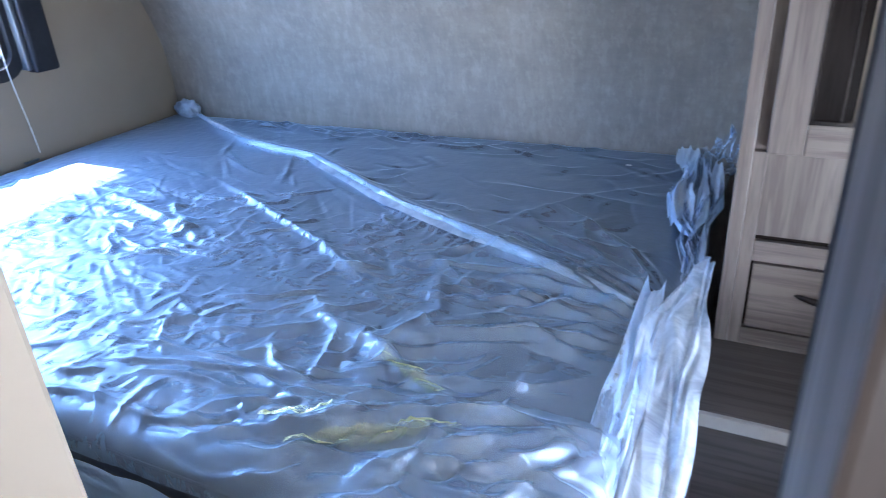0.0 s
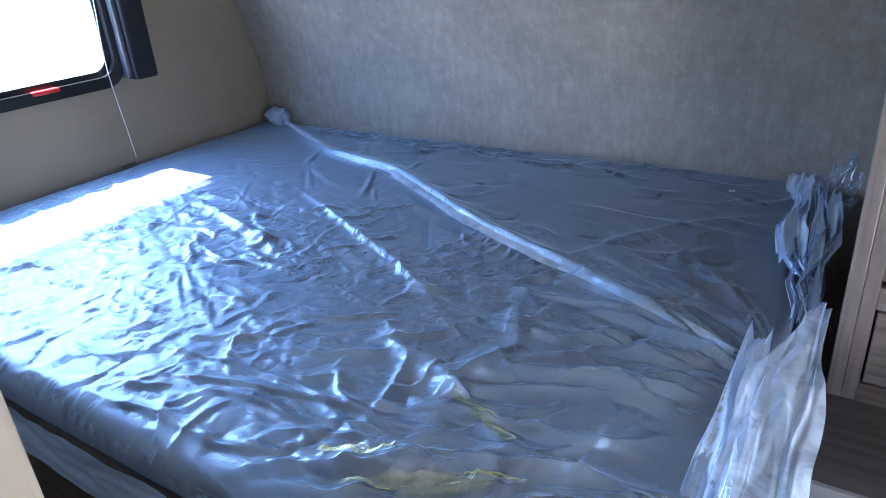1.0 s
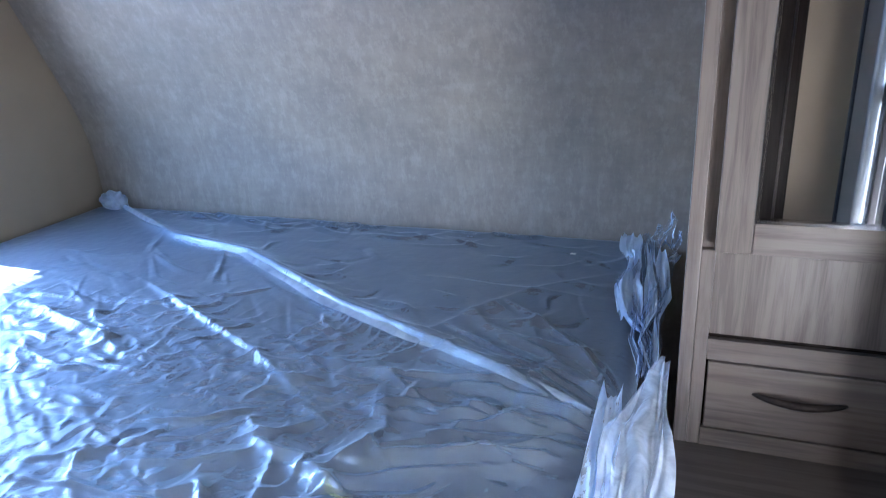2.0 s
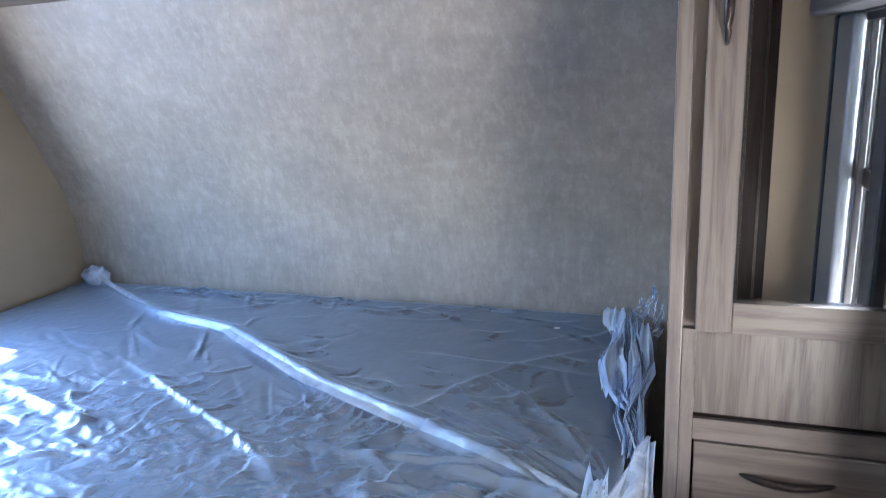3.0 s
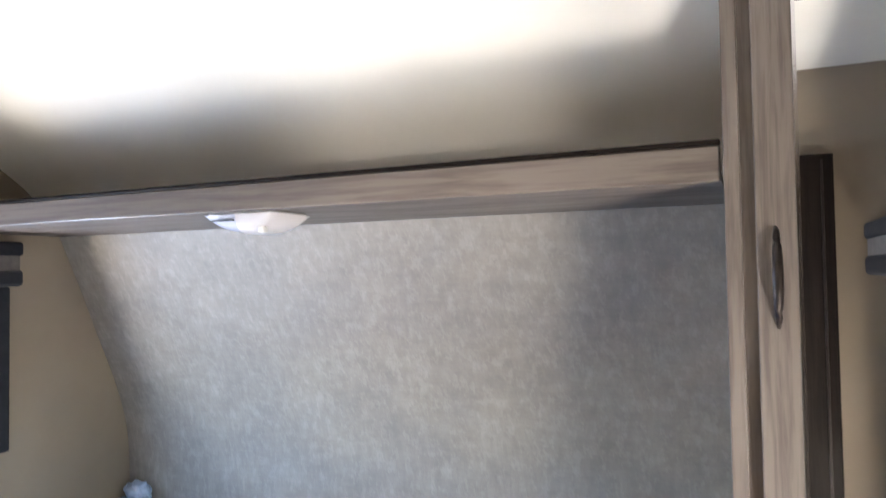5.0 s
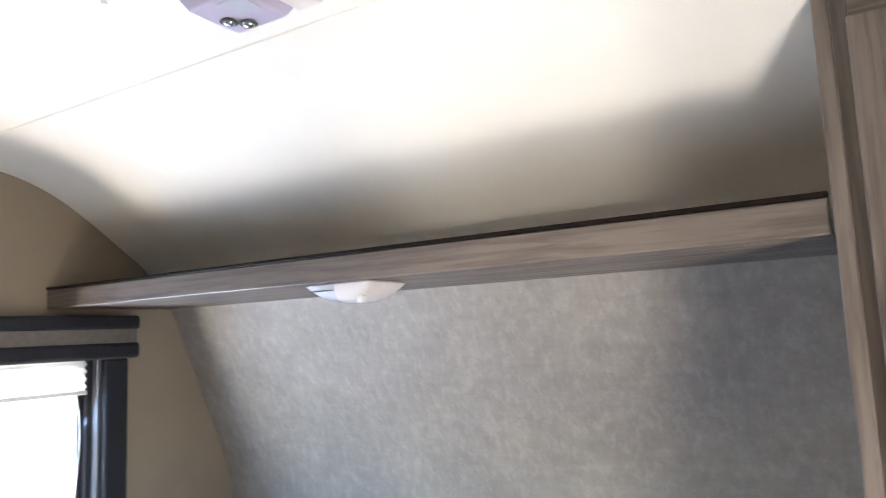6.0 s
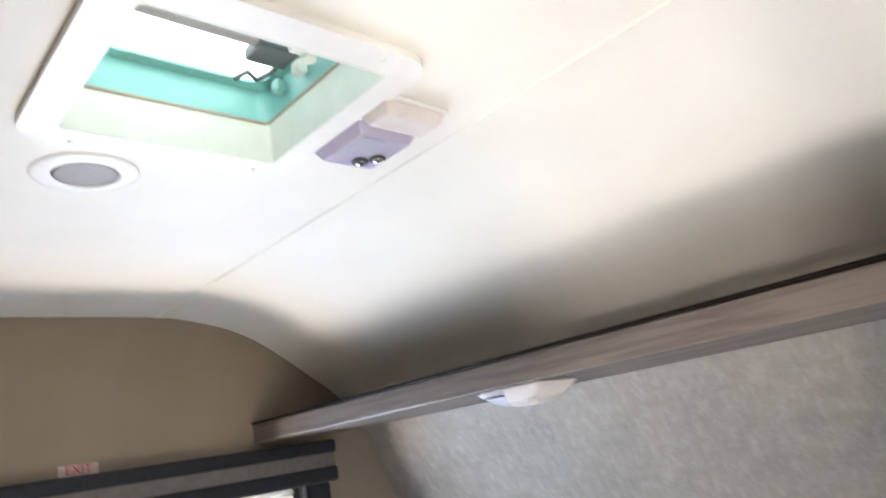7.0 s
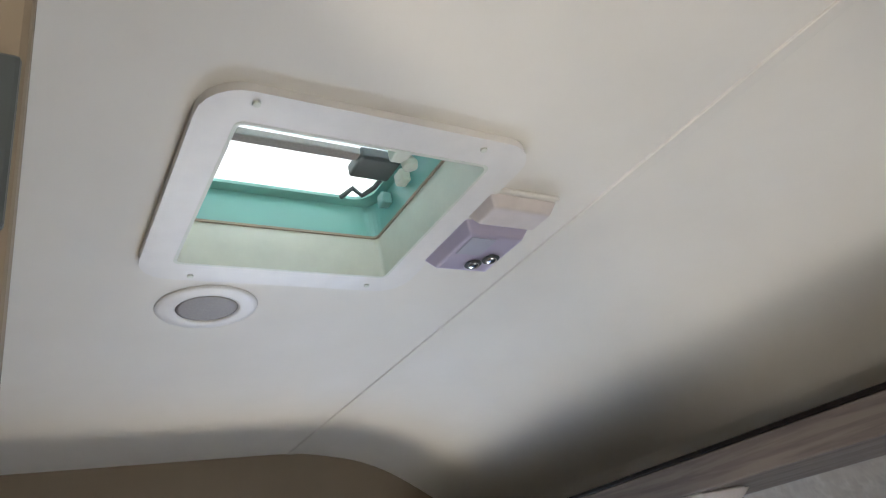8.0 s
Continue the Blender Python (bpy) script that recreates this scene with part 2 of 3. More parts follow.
def prism(loop, axis, a, b):
    """A flat outline pushed along one axis from a to b. The outline's pairs are the two other axes in order."""
    bm = bmesh.new()

    def place(p, d):
        return {"x": (d, p[0], p[1]), "y": (p[0], d, p[1]), "z": (p[0], p[1], d)}[axis]

    lo = [bm.verts.new(place(p, a)) for p in loop]
    hi = [bm.verts.new(place(p, b)) for p in loop]
    bm.faces.new(lo), bm.faces.new(hi)
    for i in range(len(loop)):
        j = (i + 1) % len(loop)
        bm.faces.new((lo[i], lo[j], hi[j], hi[i]))
    return bm


def round_rect(x0, x1, y0, y1, r, n=6):
    pts = []
    for cx, cy, a in ((x1 - r, y1 - r, 0), (x0 + r, y1 - r, 90), (x0 + r, y0 + r, 180), (x1 - r, y0 + r, 270)):
        for k in range(n + 1):
            w = radians(a + 90 * k / n)
            pts.append((cx + r * math.cos(w), cy + r * math.sin(w)))
    return pts


def ring(outer, inner, axis, a, b):
    """A frame between two outlines of equal count, pushed along an axis."""
    bm = bmesh.new()

    def place(p, d):
        return {"x": (d, p[0], p[1]), "y": (p[0], d, p[1]), "z": (p[0], p[1], d)}[axis]

    rows = [[bm.verts.new(place(p, d)) for p in loop] for loop, d in ((outer, a), (outer, b), (inner, b), (inner, a))]
    n = len(outer)
    for k in range(4):
        for i in range(n):
            j = (i + 1) % n
            bm.faces.new((rows[k][i], rows[k][j], rows[(k + 1) % 4][j], rows[(k + 1) % 4][i]))
    return bm


def tube(points, radius, sides=8, radii=None):
    bm = bmesh.new()
    pts = [Vector(p) for p in points]
    rings = []
    for i, p in enumerate(pts):
        d = (pts[min(i + 1, len(pts) - 1)] - pts[max(i - 1, 0)]).normalized()
        u = d.cross(Vector((0, 0, 1)) if abs(d.z) < 0.9 else Vector((1, 0, 0))).normalized()
        w = d.cross(u)
        r = radii[i] if radii else radius
        rings.append([bm.verts.new(p + r * (math.cos(a) * u + math.sin(a) * w)) for a in (2 * math.pi * k / sides for k in range(sides))])
    for a, b in zip(rings, rings[1:]):
        for k in range(sides):
            bm.faces.new((a[k], a[(k + 1) % sides], b[(k + 1) % sides], b[k]))
    bm.faces.new(rings[0]), bm.faces.new(rings[-1])
    return bm


def lathe(profile, centre, sides=40):
    """A turned shape from (radius, height) pairs."""
    bm = bmesh.new()
    cx, cy, cz = centre
    rows = []
    for r, h in profile:
        rows.append([bm.verts.new((cx + r * math.cos(2 * math.pi * k / sides), cy + r * math.sin(2 * math.pi * k / sides), cz + h)) for k in range(sides)])
    for a, b in zip(rows, rows[1:]):
        for k in range(sides):
            bm.faces.new((a[k], a[(k + 1) % sides], b[(k + 1) % sides], b[k]))
    bm.faces.new(rows[0]), bm.faces.new(rows[-1])
    return bm


def sheet(nx, ny, f):
    """A grid of nx by ny cells laid by f(u, v), u and v from 0 to 1."""
    bm = bmesh.new()
    vs = [[bm.verts.new(f(i / nx, j / ny)) for i in range(nx + 1)] for j in range(ny + 1)]
    for j in range(ny):
        for i in range(nx):
            bm.faces.new((vs[j][i], vs[j][i + 1], vs[j + 1][i + 1], vs[j + 1][i]))
    return bm


def setting(name, bm, material, label, smooth=False):
    ob = part(name, bm, material, None, label, smooth)
    ob["kind"] = "structure"
    return ob


# ---- the shell of the trailer ----
RX = 2.30            # right side wall
BACK = -1.6          # plain closing wall behind the camera
H = 1.985
CEIL_CURVE = [(1.02, H), (1.10, 1.981), (1.19, 1.966), (1.27, 1.947), (1.36, 1.910), (1.455, 1.852), (1.55, 1.785), (1.645, 1.715), (1.730, 1.615)]
NOSE = [(1.730, 1.615), (1.768, 1.530), (1.815, 1.425), (1.862, 1.312), (1.900, 1.225), (1.940, 1.130), (1.968, 1.050), (1.990, 0.970), (2.001, 0.885), (2.004, 0.790), (2.004, -0.05)]


def finer(pts, n=6):
    """The same curve with more points, rounded between them."""
    out = []
    for i in range(len(pts) - 1):
        p0, p1, p2, p3 = pts[max(i - 1, 0)], pts[i], pts[i + 1], pts[min(i + 2, len(pts) - 1)]
        for k in range(n):
            t = k / n
            out.append(tuple(0.5 * (2 * b + (c - a) * t + (2 * a - 5 * b + 4 * c - d) * t * t + (3 * b - a - 3 * c + d) * t ** 3) for a, b, c, d in zip(p0, p1, p2, p3)))
    return out + [pts[-1]]


def offset_curve(pts, d):
    out = []
    for i, p in enumerate(pts):
        a, b = pts[max(i - 1, 0)], pts[min(i + 1, len(pts) - 1)]
        dy, dz = b[0] - a[0], b[1] - a[1]
        n = math.hypot(dy, dz)
        out.append((p[0] - d * dz / n, p[1] + d * dy / n))
    return out


NOSE_FINE = finer(NOSE[:-1]) + NOSE[-1:]
setting("wall_front", prism(NOSE_FINE + offset_curve(NOSE_FINE, 0.05)[::-1], "x", 0.0, RX), WALLPAPER, "curved front wall with mottled taupe wallpaper")
setting("ceiling_curve", prism(finer(CEIL_CURVE) + offset_curve(finer(CEIL_CURVE), 0.05)[::-1], "x", 0.0, RX), CEIL, "off-white ceiling sweeping down to the front")
VX0, VX1, VY0, VY1 = 1.090, 1.392, 0.520, 0.835
ceil = bmesh.new()
for x0, x1, y0, y1 in ((-0.03, VX0, BACK, 1.02), (VX1, RX + 0.03, BACK, 1.02), (VX0, VX1, BACK, VY0), (VX0, VX1, VY1, 1.02)):
    piece = box(x0, x1, y0, y1, H, H + 0.05)
    tmp = bpy.data.meshes.new("tmp")
    piece.to_mesh(tmp)
    piece.free()
    ceil.from_mesh(tmp)
    bpy.data.meshes.remove(tmp)
setting("ceiling", ceil, CEIL, "flat off-white ceiling board with a roof vent opening")
setting("floor", box(-0.05, RX + 0.05, BACK, 2.05, -0.05, 0.0), FLOORING, "brown wood-look vinyl plank floor")


FILL_OPENING = (-1.20, -0.55, 1.0, 1.45)  # unseen opening added behind the doorway to let fill light in


def wall_with_hole(name, x0, x1, hy0, hy1, hz0, hz1, label):
    bm = bmesh.new()
    ly0, ly1, lz0, lz1 = FILL_OPENING if x0 > 0 else (-1.30, -1.30, 0.85, 0.85)
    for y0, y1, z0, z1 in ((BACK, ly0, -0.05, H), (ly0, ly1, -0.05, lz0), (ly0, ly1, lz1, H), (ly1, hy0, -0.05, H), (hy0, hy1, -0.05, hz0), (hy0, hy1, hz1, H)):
        if y1 - y0 < 0.001:
            continue
        piece = box(x0, x1, y0, y1, z0, z1)
        tmp = bpy.data.meshes.new("tmp")
        piece.to_mesh(tmp)
        piece.free()
        bm.from_mesh(tmp)
        bpy.data.meshes.remove(tmp)
    edge = [p for p in offset_curve(finer(CEIL_CURVE), 0.045) if p[0] > hy1] + offset_curve(NOSE_FINE, 0.045)
    piece = prism([(hy1, -0.05), (hy1, H)] + [p for p in edge if p[1] < H], "x", x0, x1)
    tmp = bpy.data.meshes.new("tmp")
    piece.to_mesh(tmp)
    piece.free()
    bm.from_mesh(tmp)
    bpy.data.meshes.remove(tmp)
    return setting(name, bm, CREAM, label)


LW = (0.70, 1.455, 0.995, 1.455)     # left window opening: y, y, z, z
RW = (0.50, 0.985, 0.52, 1.455)       # right window opening
wall_with_hole("wall_left", -0.05, 0.0, *LW, "cream side wall with a window over the bed")
wall_with_hole("wall_right", RX, RX + 0.05, *RW, "cream side wall with a tall window")
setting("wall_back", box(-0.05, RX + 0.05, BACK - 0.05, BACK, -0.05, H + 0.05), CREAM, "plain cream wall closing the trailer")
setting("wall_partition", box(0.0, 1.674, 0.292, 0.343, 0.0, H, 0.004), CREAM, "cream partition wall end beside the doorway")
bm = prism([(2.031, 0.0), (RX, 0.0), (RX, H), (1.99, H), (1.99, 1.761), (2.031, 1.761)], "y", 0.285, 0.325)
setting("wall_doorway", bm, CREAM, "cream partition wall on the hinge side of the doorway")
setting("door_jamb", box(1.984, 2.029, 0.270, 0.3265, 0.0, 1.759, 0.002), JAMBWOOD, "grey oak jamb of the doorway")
setting("ceiling_batten", box(0.002, RX, 1.053, 1.075, H - 0.0046, H + 0.004, 0.0015), CEIL, "narrow off-white batten over a ceiling joint")
ground = setting("ground", box(-400, 400, -400, 400, -0.9, -0.75), GRAVEL, "pale gravel ground outside the trailer")

# ---- overhead shelf across the nose ----
shelf = thing("overhead_shelf", "grey oak overhead shelf spanning the front wall", "shelf")
part("front_board", box(0.002, 1.922, 1.329, 1.349, 1.594, 1.6465, 0.003), OAK_H, shelf)
part("top_lip", box(0.002, 1.922, 1.327, 1.352, 1.6468, 1.655, 0.002), WALNUT, shelf, "dark stained top lip")
part("bottom_board", box(0.002, 1.922, 1.350, 1.745, 1.596, 1.610), OAK_H, shelf)


# ---- windows ----
def window(name, x, out, hole, label):
    """A trailer window: x is the wall's inner face, out the way to the outside (-1 or 1)."""
    y0, y1, z0, z1 = hole
    win = thing(name, label, "window", kind="structure")
    o = round_rect(y0 - 0.02, y1 + 0.02, z0 - 0.02, z1 + 0.02, 0.075)
    i = round_rect(y0 + 0.028, y1 - 0.028, z0 + 0.028, z1 - 0.028, 0.045)
    i2 = round_rect(y0 + 0.012, y1 - 0.012, z0 + 0.012, z1 - 0.012, 0.055)
    part("frame", ring(o, i2, "x", x - out * 0.016, x + out * 0.002), FRAME_BLACK, win)
    part("inner_frame", ring(round_rect(y0, y1, z0, z1, 0.05), i, "x", x + out * 0.003, x + out * 0.014), FRAME_BLACK, win)
    pane = part("pane", prism(round_rect(y0 + 0.02, y1 - 0.02, z0 + 0.02, z1 - 0.02, 0.045), "x", x + out * 0.006, x + out * 0.010), PANE, win)
    pane.visible_shadow = False
    return win


def blind(name, x, inn, y0, y1, z_low, label, side):
    """A padded valance box over a window with side tracks; inn points into the room."""
    b = thing(name, label, "window blind")
    a, c = (x, x + inn * 0.092) if inn > 0 else (x + inn * 0.092, x)
    part("valance_box", box(a, c, y0, y1, 1.532, 1.572, 0.010, 3), BLIND_NAVY, b)
    a2, c2 = (x + 0.002, x + inn * 0.086) if inn > 0 else (x + inn * 0.086, x - 0.002)
    part("valance_band", box(a2, c2, y0 + 0.008, y1 - 0.008, 1.490, 1.534, 0.004), BLIND_BAND, b, "taupe band across the valance")
    part("valance_roll", box(a, c, y0, y1, 1.447, 1.494, 0.012, 3), BLIND_NAVY, b)
    for yy in side:
        a3, c3 = (x + 0.004, x + 0.052) if inn > 0 else (x - 0.062, x - 0.004)
        part("side_panel", box(a3, c3, yy - 0.036, yy + 0.040, z_low, 1.448, 0.008, 2), BLIND_NAVY, b)
        part("track", box(a3 + 0.014 * (inn < 0), c3 - 0.014 * (inn > 0), yy - 0.052, yy - 0.037, z_low + 0.01, 1.448, 0.003), TRACK, b, "satin grey blind track")
    return b


left_win = window("window_1", 0.0, -1, LW, "black-framed trailer window with rounded corners")
part("latch", box(0.004, 0.020, 1.185, 1.262, 0.996, 1.009, 0.005, 3), RED, left_win, "red emergency release latch")
right_win = window("window_2", RX, 1, RW, "tall black-framed sliding window with a mid rail")
part("mid_rail", box(RX + 0.0005, RX + 0.005, RW[0] + 0.03, RW[1] - 0.03, 1.085, 1.125, 0.004), FRAME_BLACK, right_win)
part("sash_stile", box(RX - 0.012, RX + 0.004, 0.668, 0.690, RW[2] + 0.03, RW[3] - 0.03, 0.003), FRAME_BLACK, right_win)
# window added out of view, framing the rear fill opening
window("unseen_window", RX, 1, FILL_OPENING, "wide black-framed window added out of view for fill light")
blind("window_blind", 0.0, 1, 0.60, 1.564, 0.985, "dark padded valance with taupe band over the bed window", (1.512,))
blind("window_blind", RX, -1, 0.43, 1.190, 0.50, "dark padded valance with taupe band over the tall window", (1.060,))
tall = bpy.data.objects["window_blind.001"]
part("cassette", box(RX - 0.030, RX - 0.003, 0.440, 0.612, 0.50, 1.447, 0.011, 4), TRACK, tall, "satin grey side cassette")
part("cassette_edge", box(RX - 0.034, RX - 0.003, 0.415, 0.4395, 0.50, 1.447, 0.003), BLIND_NAVY, tall)

shade = thing("pleated_shade", "white pleated shade drawn almost up under the valance", "shade")
pleats = [(0.016 + (0.012 if k % 2 else 0.0), 1.362 + k * 0.0105) for k in range(9)]
part("pleats", sheet(1, 8, lambda u, v: (pleats[round(v * 8)][0], 0.72 + u * 0.715, pleats[round(v * 8)][1])), SHADE_WHITE, shade)
part("bottom_rail", box(0.012, 0.032, 0.72, 1.435, 1.350, 1.362, 0.003), WHITE_PL, shade)

cord = thing("blind_cord", "thin white pull cord hanging beside the window", "cord")
pts = [(0.022 + 0.004 * math.sin(k * 0.5), 1.408 + 0.008 * math.sin(k * 0.35) + 0.0007 * k, 1.36 - k * 0.0285) for k in range(22)]
part("string", tube(pts, 0.0016, 6), CORD, cord)
part("end_clip", box(0.004, 0.012, 1.38, 1.425, 0.738, 0.744, 0.001), DARK_PL, cord)

sign = thing("exit_sign", "small sticker with red exit lettering above the window", "sign")
part("sticker", box(0.0004, 0.0010, 0.798, 0.892, 1.5745, 1.6015), make_plain("pale pink sticker", (0.60, 0.48, 0.42), 0.5), sign)
text = bpy.data.curves.new("lettering", "FONT")
text.body = "EXIT"
text.size, text.extrude, text.align_x, text.align_y = 0.031, 0.0005, "CENTER", "CENTER"
text.materials.append(RED_INK)
lettering = new("lettering", text)
lettering.parent = sign
lettering.matrix_world = Matrix(((0, 0, 1, 0.0016), (1, 0, 0, 0.845), (0, 1, 0, 1.588), (0, 0, 0, 1)))

# ---- the bed ----
TOP = 0.728
bed = thing("bed_base", "brown wooden platform bed base under the mattress", "bed")
part("platform", box(0.004, 1.860, 0.660, 1.990, 0.596, 0.628, 0.003), BASEWOOD, bed)
part("front_panel", box(0.004, 1.850, 0.700, 0.718, 0.0, 0.595), BASEWOOD, bed)
part("side_panel", box(1.838, 1.856, 0.719, 1.985, 0.0, 0.595), BASEWOOD, bed)

mattress = thing("mattress", "grey cloth mattress still wrapped in its shop film", "mattress")
MX0, MX1, MY0, MY1 = 0.012, 1.850, 0.625, 1.982
part("core", box(MX0, MX1, MY0, MY1, 0.629, TOP, 0.038, 5), TICKING, mattress, smooth=True)
part("piping", tube([(MX0 + 0.02, MY0 + 0.006, TOP - 0.030), (1.0, MY0 + 0.004, TOP - 0.030), (MX1 - 0.04, MY0 + 0.006, TOP - 0.030), (MX1 - 0.006, MY0 + 0.04, TOP - 0.030), (MX1 - 0.004, 1.3, TOP - 0.030), (MX1 - 0.006, MY1 - 0.03, TOP - 0.030)], 0.005, 8), TICKING, mattress)

# creases of the film: width, height, line across the bed
CREASES = [
    (0.030, 0.026, [(0.17, 1.902), (0.571, 1.704), (0.86, 1.639), (1.228, 1.422), (1.523, 1.295), (1.692, 1.212), (1.815, 1.13)]),
    (0.016, 0.010, [(0.627, 1.475), (0.97, 1.304), (1.159, 1.211), (1.354, 1.09)]),
    (0.022, 0.010, [(0.473, 1.276), (0.722, 1.205), (0.971, 1.118)]),
    (0.016, 0.009, [(1.282, 1.0), (1.394, 0.937), (1.421, 0.85), (1.43, 0.796)]),
    (0.014, 0.008, [(1.336, 0.663), (1.465, 0.721), (1.617, 0.811), (1.816, 0.974)]),
    (0.018, 0.009, [(1.403, 0.923), (1.486, 0.922), (1.524, 1.04), (1.455, 1.184)]),
    (0.014, 0.008, [(1.508, 0.883), (1.579, 0.854), (1.628, 0.841)]),
    (0.014, 0.009, [(1.389, 1.197), (1.524, 1.208), (1.68, 1.218)]),
    (0.014, 0.009, [(1.479, 1.407), (1.619, 1.315), (1.771, 1.251), (1.864, 1.203)]),
    (0.012, 0.008, [(1.472, 0.712), (1.669, 0.769), (1.822, 0.831)]),
    (0.014, 0.007, [(1.453, 0.926), (1.651, 1.017), (1.806, 1.092)]),
    (0.016, 0.010, [(1.403, 0.683), (1.49, 0.722), (1.581, 0.784), (1.70, 0.812), (1.821, 0.835)]),
    (0.028, 0.016, [(1.599, 0.666), (1.655, 0.737), (1.705, 0.767), (1.826, 0.823)]),
    (0.022, 0.014, [(1.683, 0.698), (1.767, 0.763), (1.820, 0.814)]),
    (0.022, 0.012, [(1.478, 0.705), (1.589, 0.771), (1.759, 0.850)]),
    (0.030, 0.013, [(1.526, 0.791), (1.499, 0.916), (1.513, 0.982), (1.635, 1.060)]),
    (0.024, 0.009, [(1.550, 0.966), (1.729, 1.024), (1.825, 1.080)]),
]


def ridged(x, y, s, seed):
    """Sharp crumple lines, high on the lines."""
    wob = noise.noise_vector(Vector((x * s * 0.7, y * s * 0.7, seed)))
    n = noise.noise(Vector((x * s + wob.x * 0.8, y * s + wob.y * 0.8, seed * 3.1)))
    return 1.0 - abs(n) * 2.0


# loose stretch lines that run from the gathered side and along the foot
rnd = random.Random(11)
for k in range(9):
    x1, y1 = rnd.uniform(1.76, 1.85), rnd.uniform(0.72, 1.75)
    a, n = math.pi + rnd.uniform(-0.75, 0.55), rnd.uniform(0.18, 0.65)
    bend = rnd.uniform(-0.9, 0.9)
    CREASES.append((rnd.uniform(0.016, 0.030), rnd.uniform(0.003, 0.007), [(x1 + s * n * math.cos(a + bend * s), y1 + s * n * math.sin(a + bend * s)) for s in (0, 0.33, 0.66, 1)]))
for k in range(11):
    a, n = 1.95 + 0.13 * k + rnd.uniform(-0.05, 0.05), rnd.uniform(0.22, 0.50)
    x1, y1 = 1.850 - 0.004 * k, 1.24 - 0.022 * k
    CREASES.append((rnd.uniform(0.007, 0.012), rnd.uniform(0.005, 0.010), [(x1 + s * n * math.cos(a + 0.25 * s), y1 + s * n * math.sin(a + 0.25 * s)) for s in (0, 0.33, 0.66, 1)]))
for k in range(16):
    x1, y1 = rnd.uniform(0.9, 1.6), rnd.uniform(0.64, 0.80)
    n, a = rnd.uniform(0.15, 0.5), rnd.uniform(-0.1, 0.35)
    CREASES.append((rnd.uniform(0.006, 0.011), rnd.uniform(0.003, 0.007), [(x1 + s * n * math.cos(a), y1 + s * n * math.sin(a) + 0.02 * math.sin(s * 3)) for s in (0, 0.33, 0.66, 1)]))
for k in range(60):
    x1, y1 = rnd.uniform(0.25, 1.40), rnd.uniform(0.68, 1.40)
    n, a = rnd.uniform(0.05, 0.22), rnd.uniform(-1.3, 0.5)
    CREASES.append((rnd.uniform(0.007, 0.013), rnd.uniform(0.003, 0.007), [(x1 + s * n * math.cos(a + 0.4 * s), y1 + s * n * math.sin(a + 0.4 * s)) for s in (0, 0.5, 1)]))

FX0, FX1, FY0, FY1 = MX0 - 0.004, MX1 + 0.012, MY0 - 0.016, MY1 + 0.008
NFX, NFY = 620, 460
gx, gy = np.meshgrid(np.linspace(FX0, FX1, NFX + 1), np.linspace(FY0, FY1, NFY + 1))
film_z = np.full(gx.shape, TOP + 0.016)
for w, h, line in CREASES:
    best, side, along = np.full(gx.shape, 9.0), np.zeros(gx.shape), np.zeros(gx.shape)
    for k, ((ax, ay), (bx, by)) in enumerate(zip(line, line[1:])):
        dx, dy = bx - ax, by - ay
        s = np.clip(((gx - ax) * dx + (gy - ay) * dy) / (dx * dx + dy * dy), 0, 1)
        ex, ey = gx - ax - s * dx, gy - ay - s * dy
        d = np.hypot(ex, ey)
        near = d < best
        best, side, along = np.where(near, d, best), np.where(near, ex * dy - ey * dx, side), np.where(near, (k + s) / (len(line) - 1), along)
    fade = np.minimum(1.0, np.minimum(along * 5, (1 - along) * 5))
    film_z += h * fade * np.exp(-(best / np.where(side > 0, w * 0.5, w * 1.2)) ** 1.4)


def crumple(count, seed, x_span, y_span, length, width, height, lean):
    """Short straight creases with a sharp crest, one side steep and one gentle."""
    r = random.Random(seed)
    for k in range(count):
        cx, cy, a = r.uniform(*x_span), r.uniform(*y_span), r.gauss(*lean)
        n, w, h = r.uniform(*length), r.uniform(*width), r.uniform(*height) * r.choice((1, 1, -0.7))
        reach = n + 1.5 * w
        i0, i1 = np.searchsorted(gx[0], (cx - reach, cx + reach))
        j0, j1 = np.searchsorted(gy[:, 0], (cy - reach, cy + reach))
        px, py = gx[j0:j1, i0:i1] - cx, gy[j0:j1, i0:i1] - cy
        s, d = px * math.cos(a) + py * math.sin(a), py * math.cos(a) - px * math.sin(a) + 0.18 * n * np.cos(2.2 * (px + py) / n)
        tent = np.clip(1 - np.abs(d) / np.where(d > 0, 0.6 * w, 1.4 * w), 0, 1)
        film_z[j0:j1, i0:i1] += h * tent * np.clip(1 - np.abs(s) / n, 0, 1) ** 0.7


crumple(560, 5, (0.1, 1.50), (0.66, 1.36), (0.03, 0.10), (0.009, 0.024), (0.0012, 0.0040), (0.35, 0.8))
crumple(620, 6, (0.1, 1.48), (0.66, 1.30), (0.015, 0.045), (0.007, 0.013), (0.0010, 0.0026), (0.2, 1.2))
crumple(70, 7, (0.3, 1.35), (1.15, 1.65), (0.04, 0.12), (0.010, 0.022), (0.0018, 0.0045), (-0.35, 0.45))
crumple(70, 8, (1.35, 1.80), (0.70, 1.30), (0.04, 0.14), (0.010, 0.024), (0.003, 0.007), (0.2, 0.5))
crumple(60, 9, (0.5, 1.80), (1.45, 1.95), (0.04, 0.13), (0.014, 0.034), (0.0025, 0.006), (-0.25, 0.7))
crumple(26, 10, (0.3, 1.75), (1.88, 1.96), (0.05, 0.13), (0.014, 0.030), (0.005, 0.009), (0.0, 0.25))
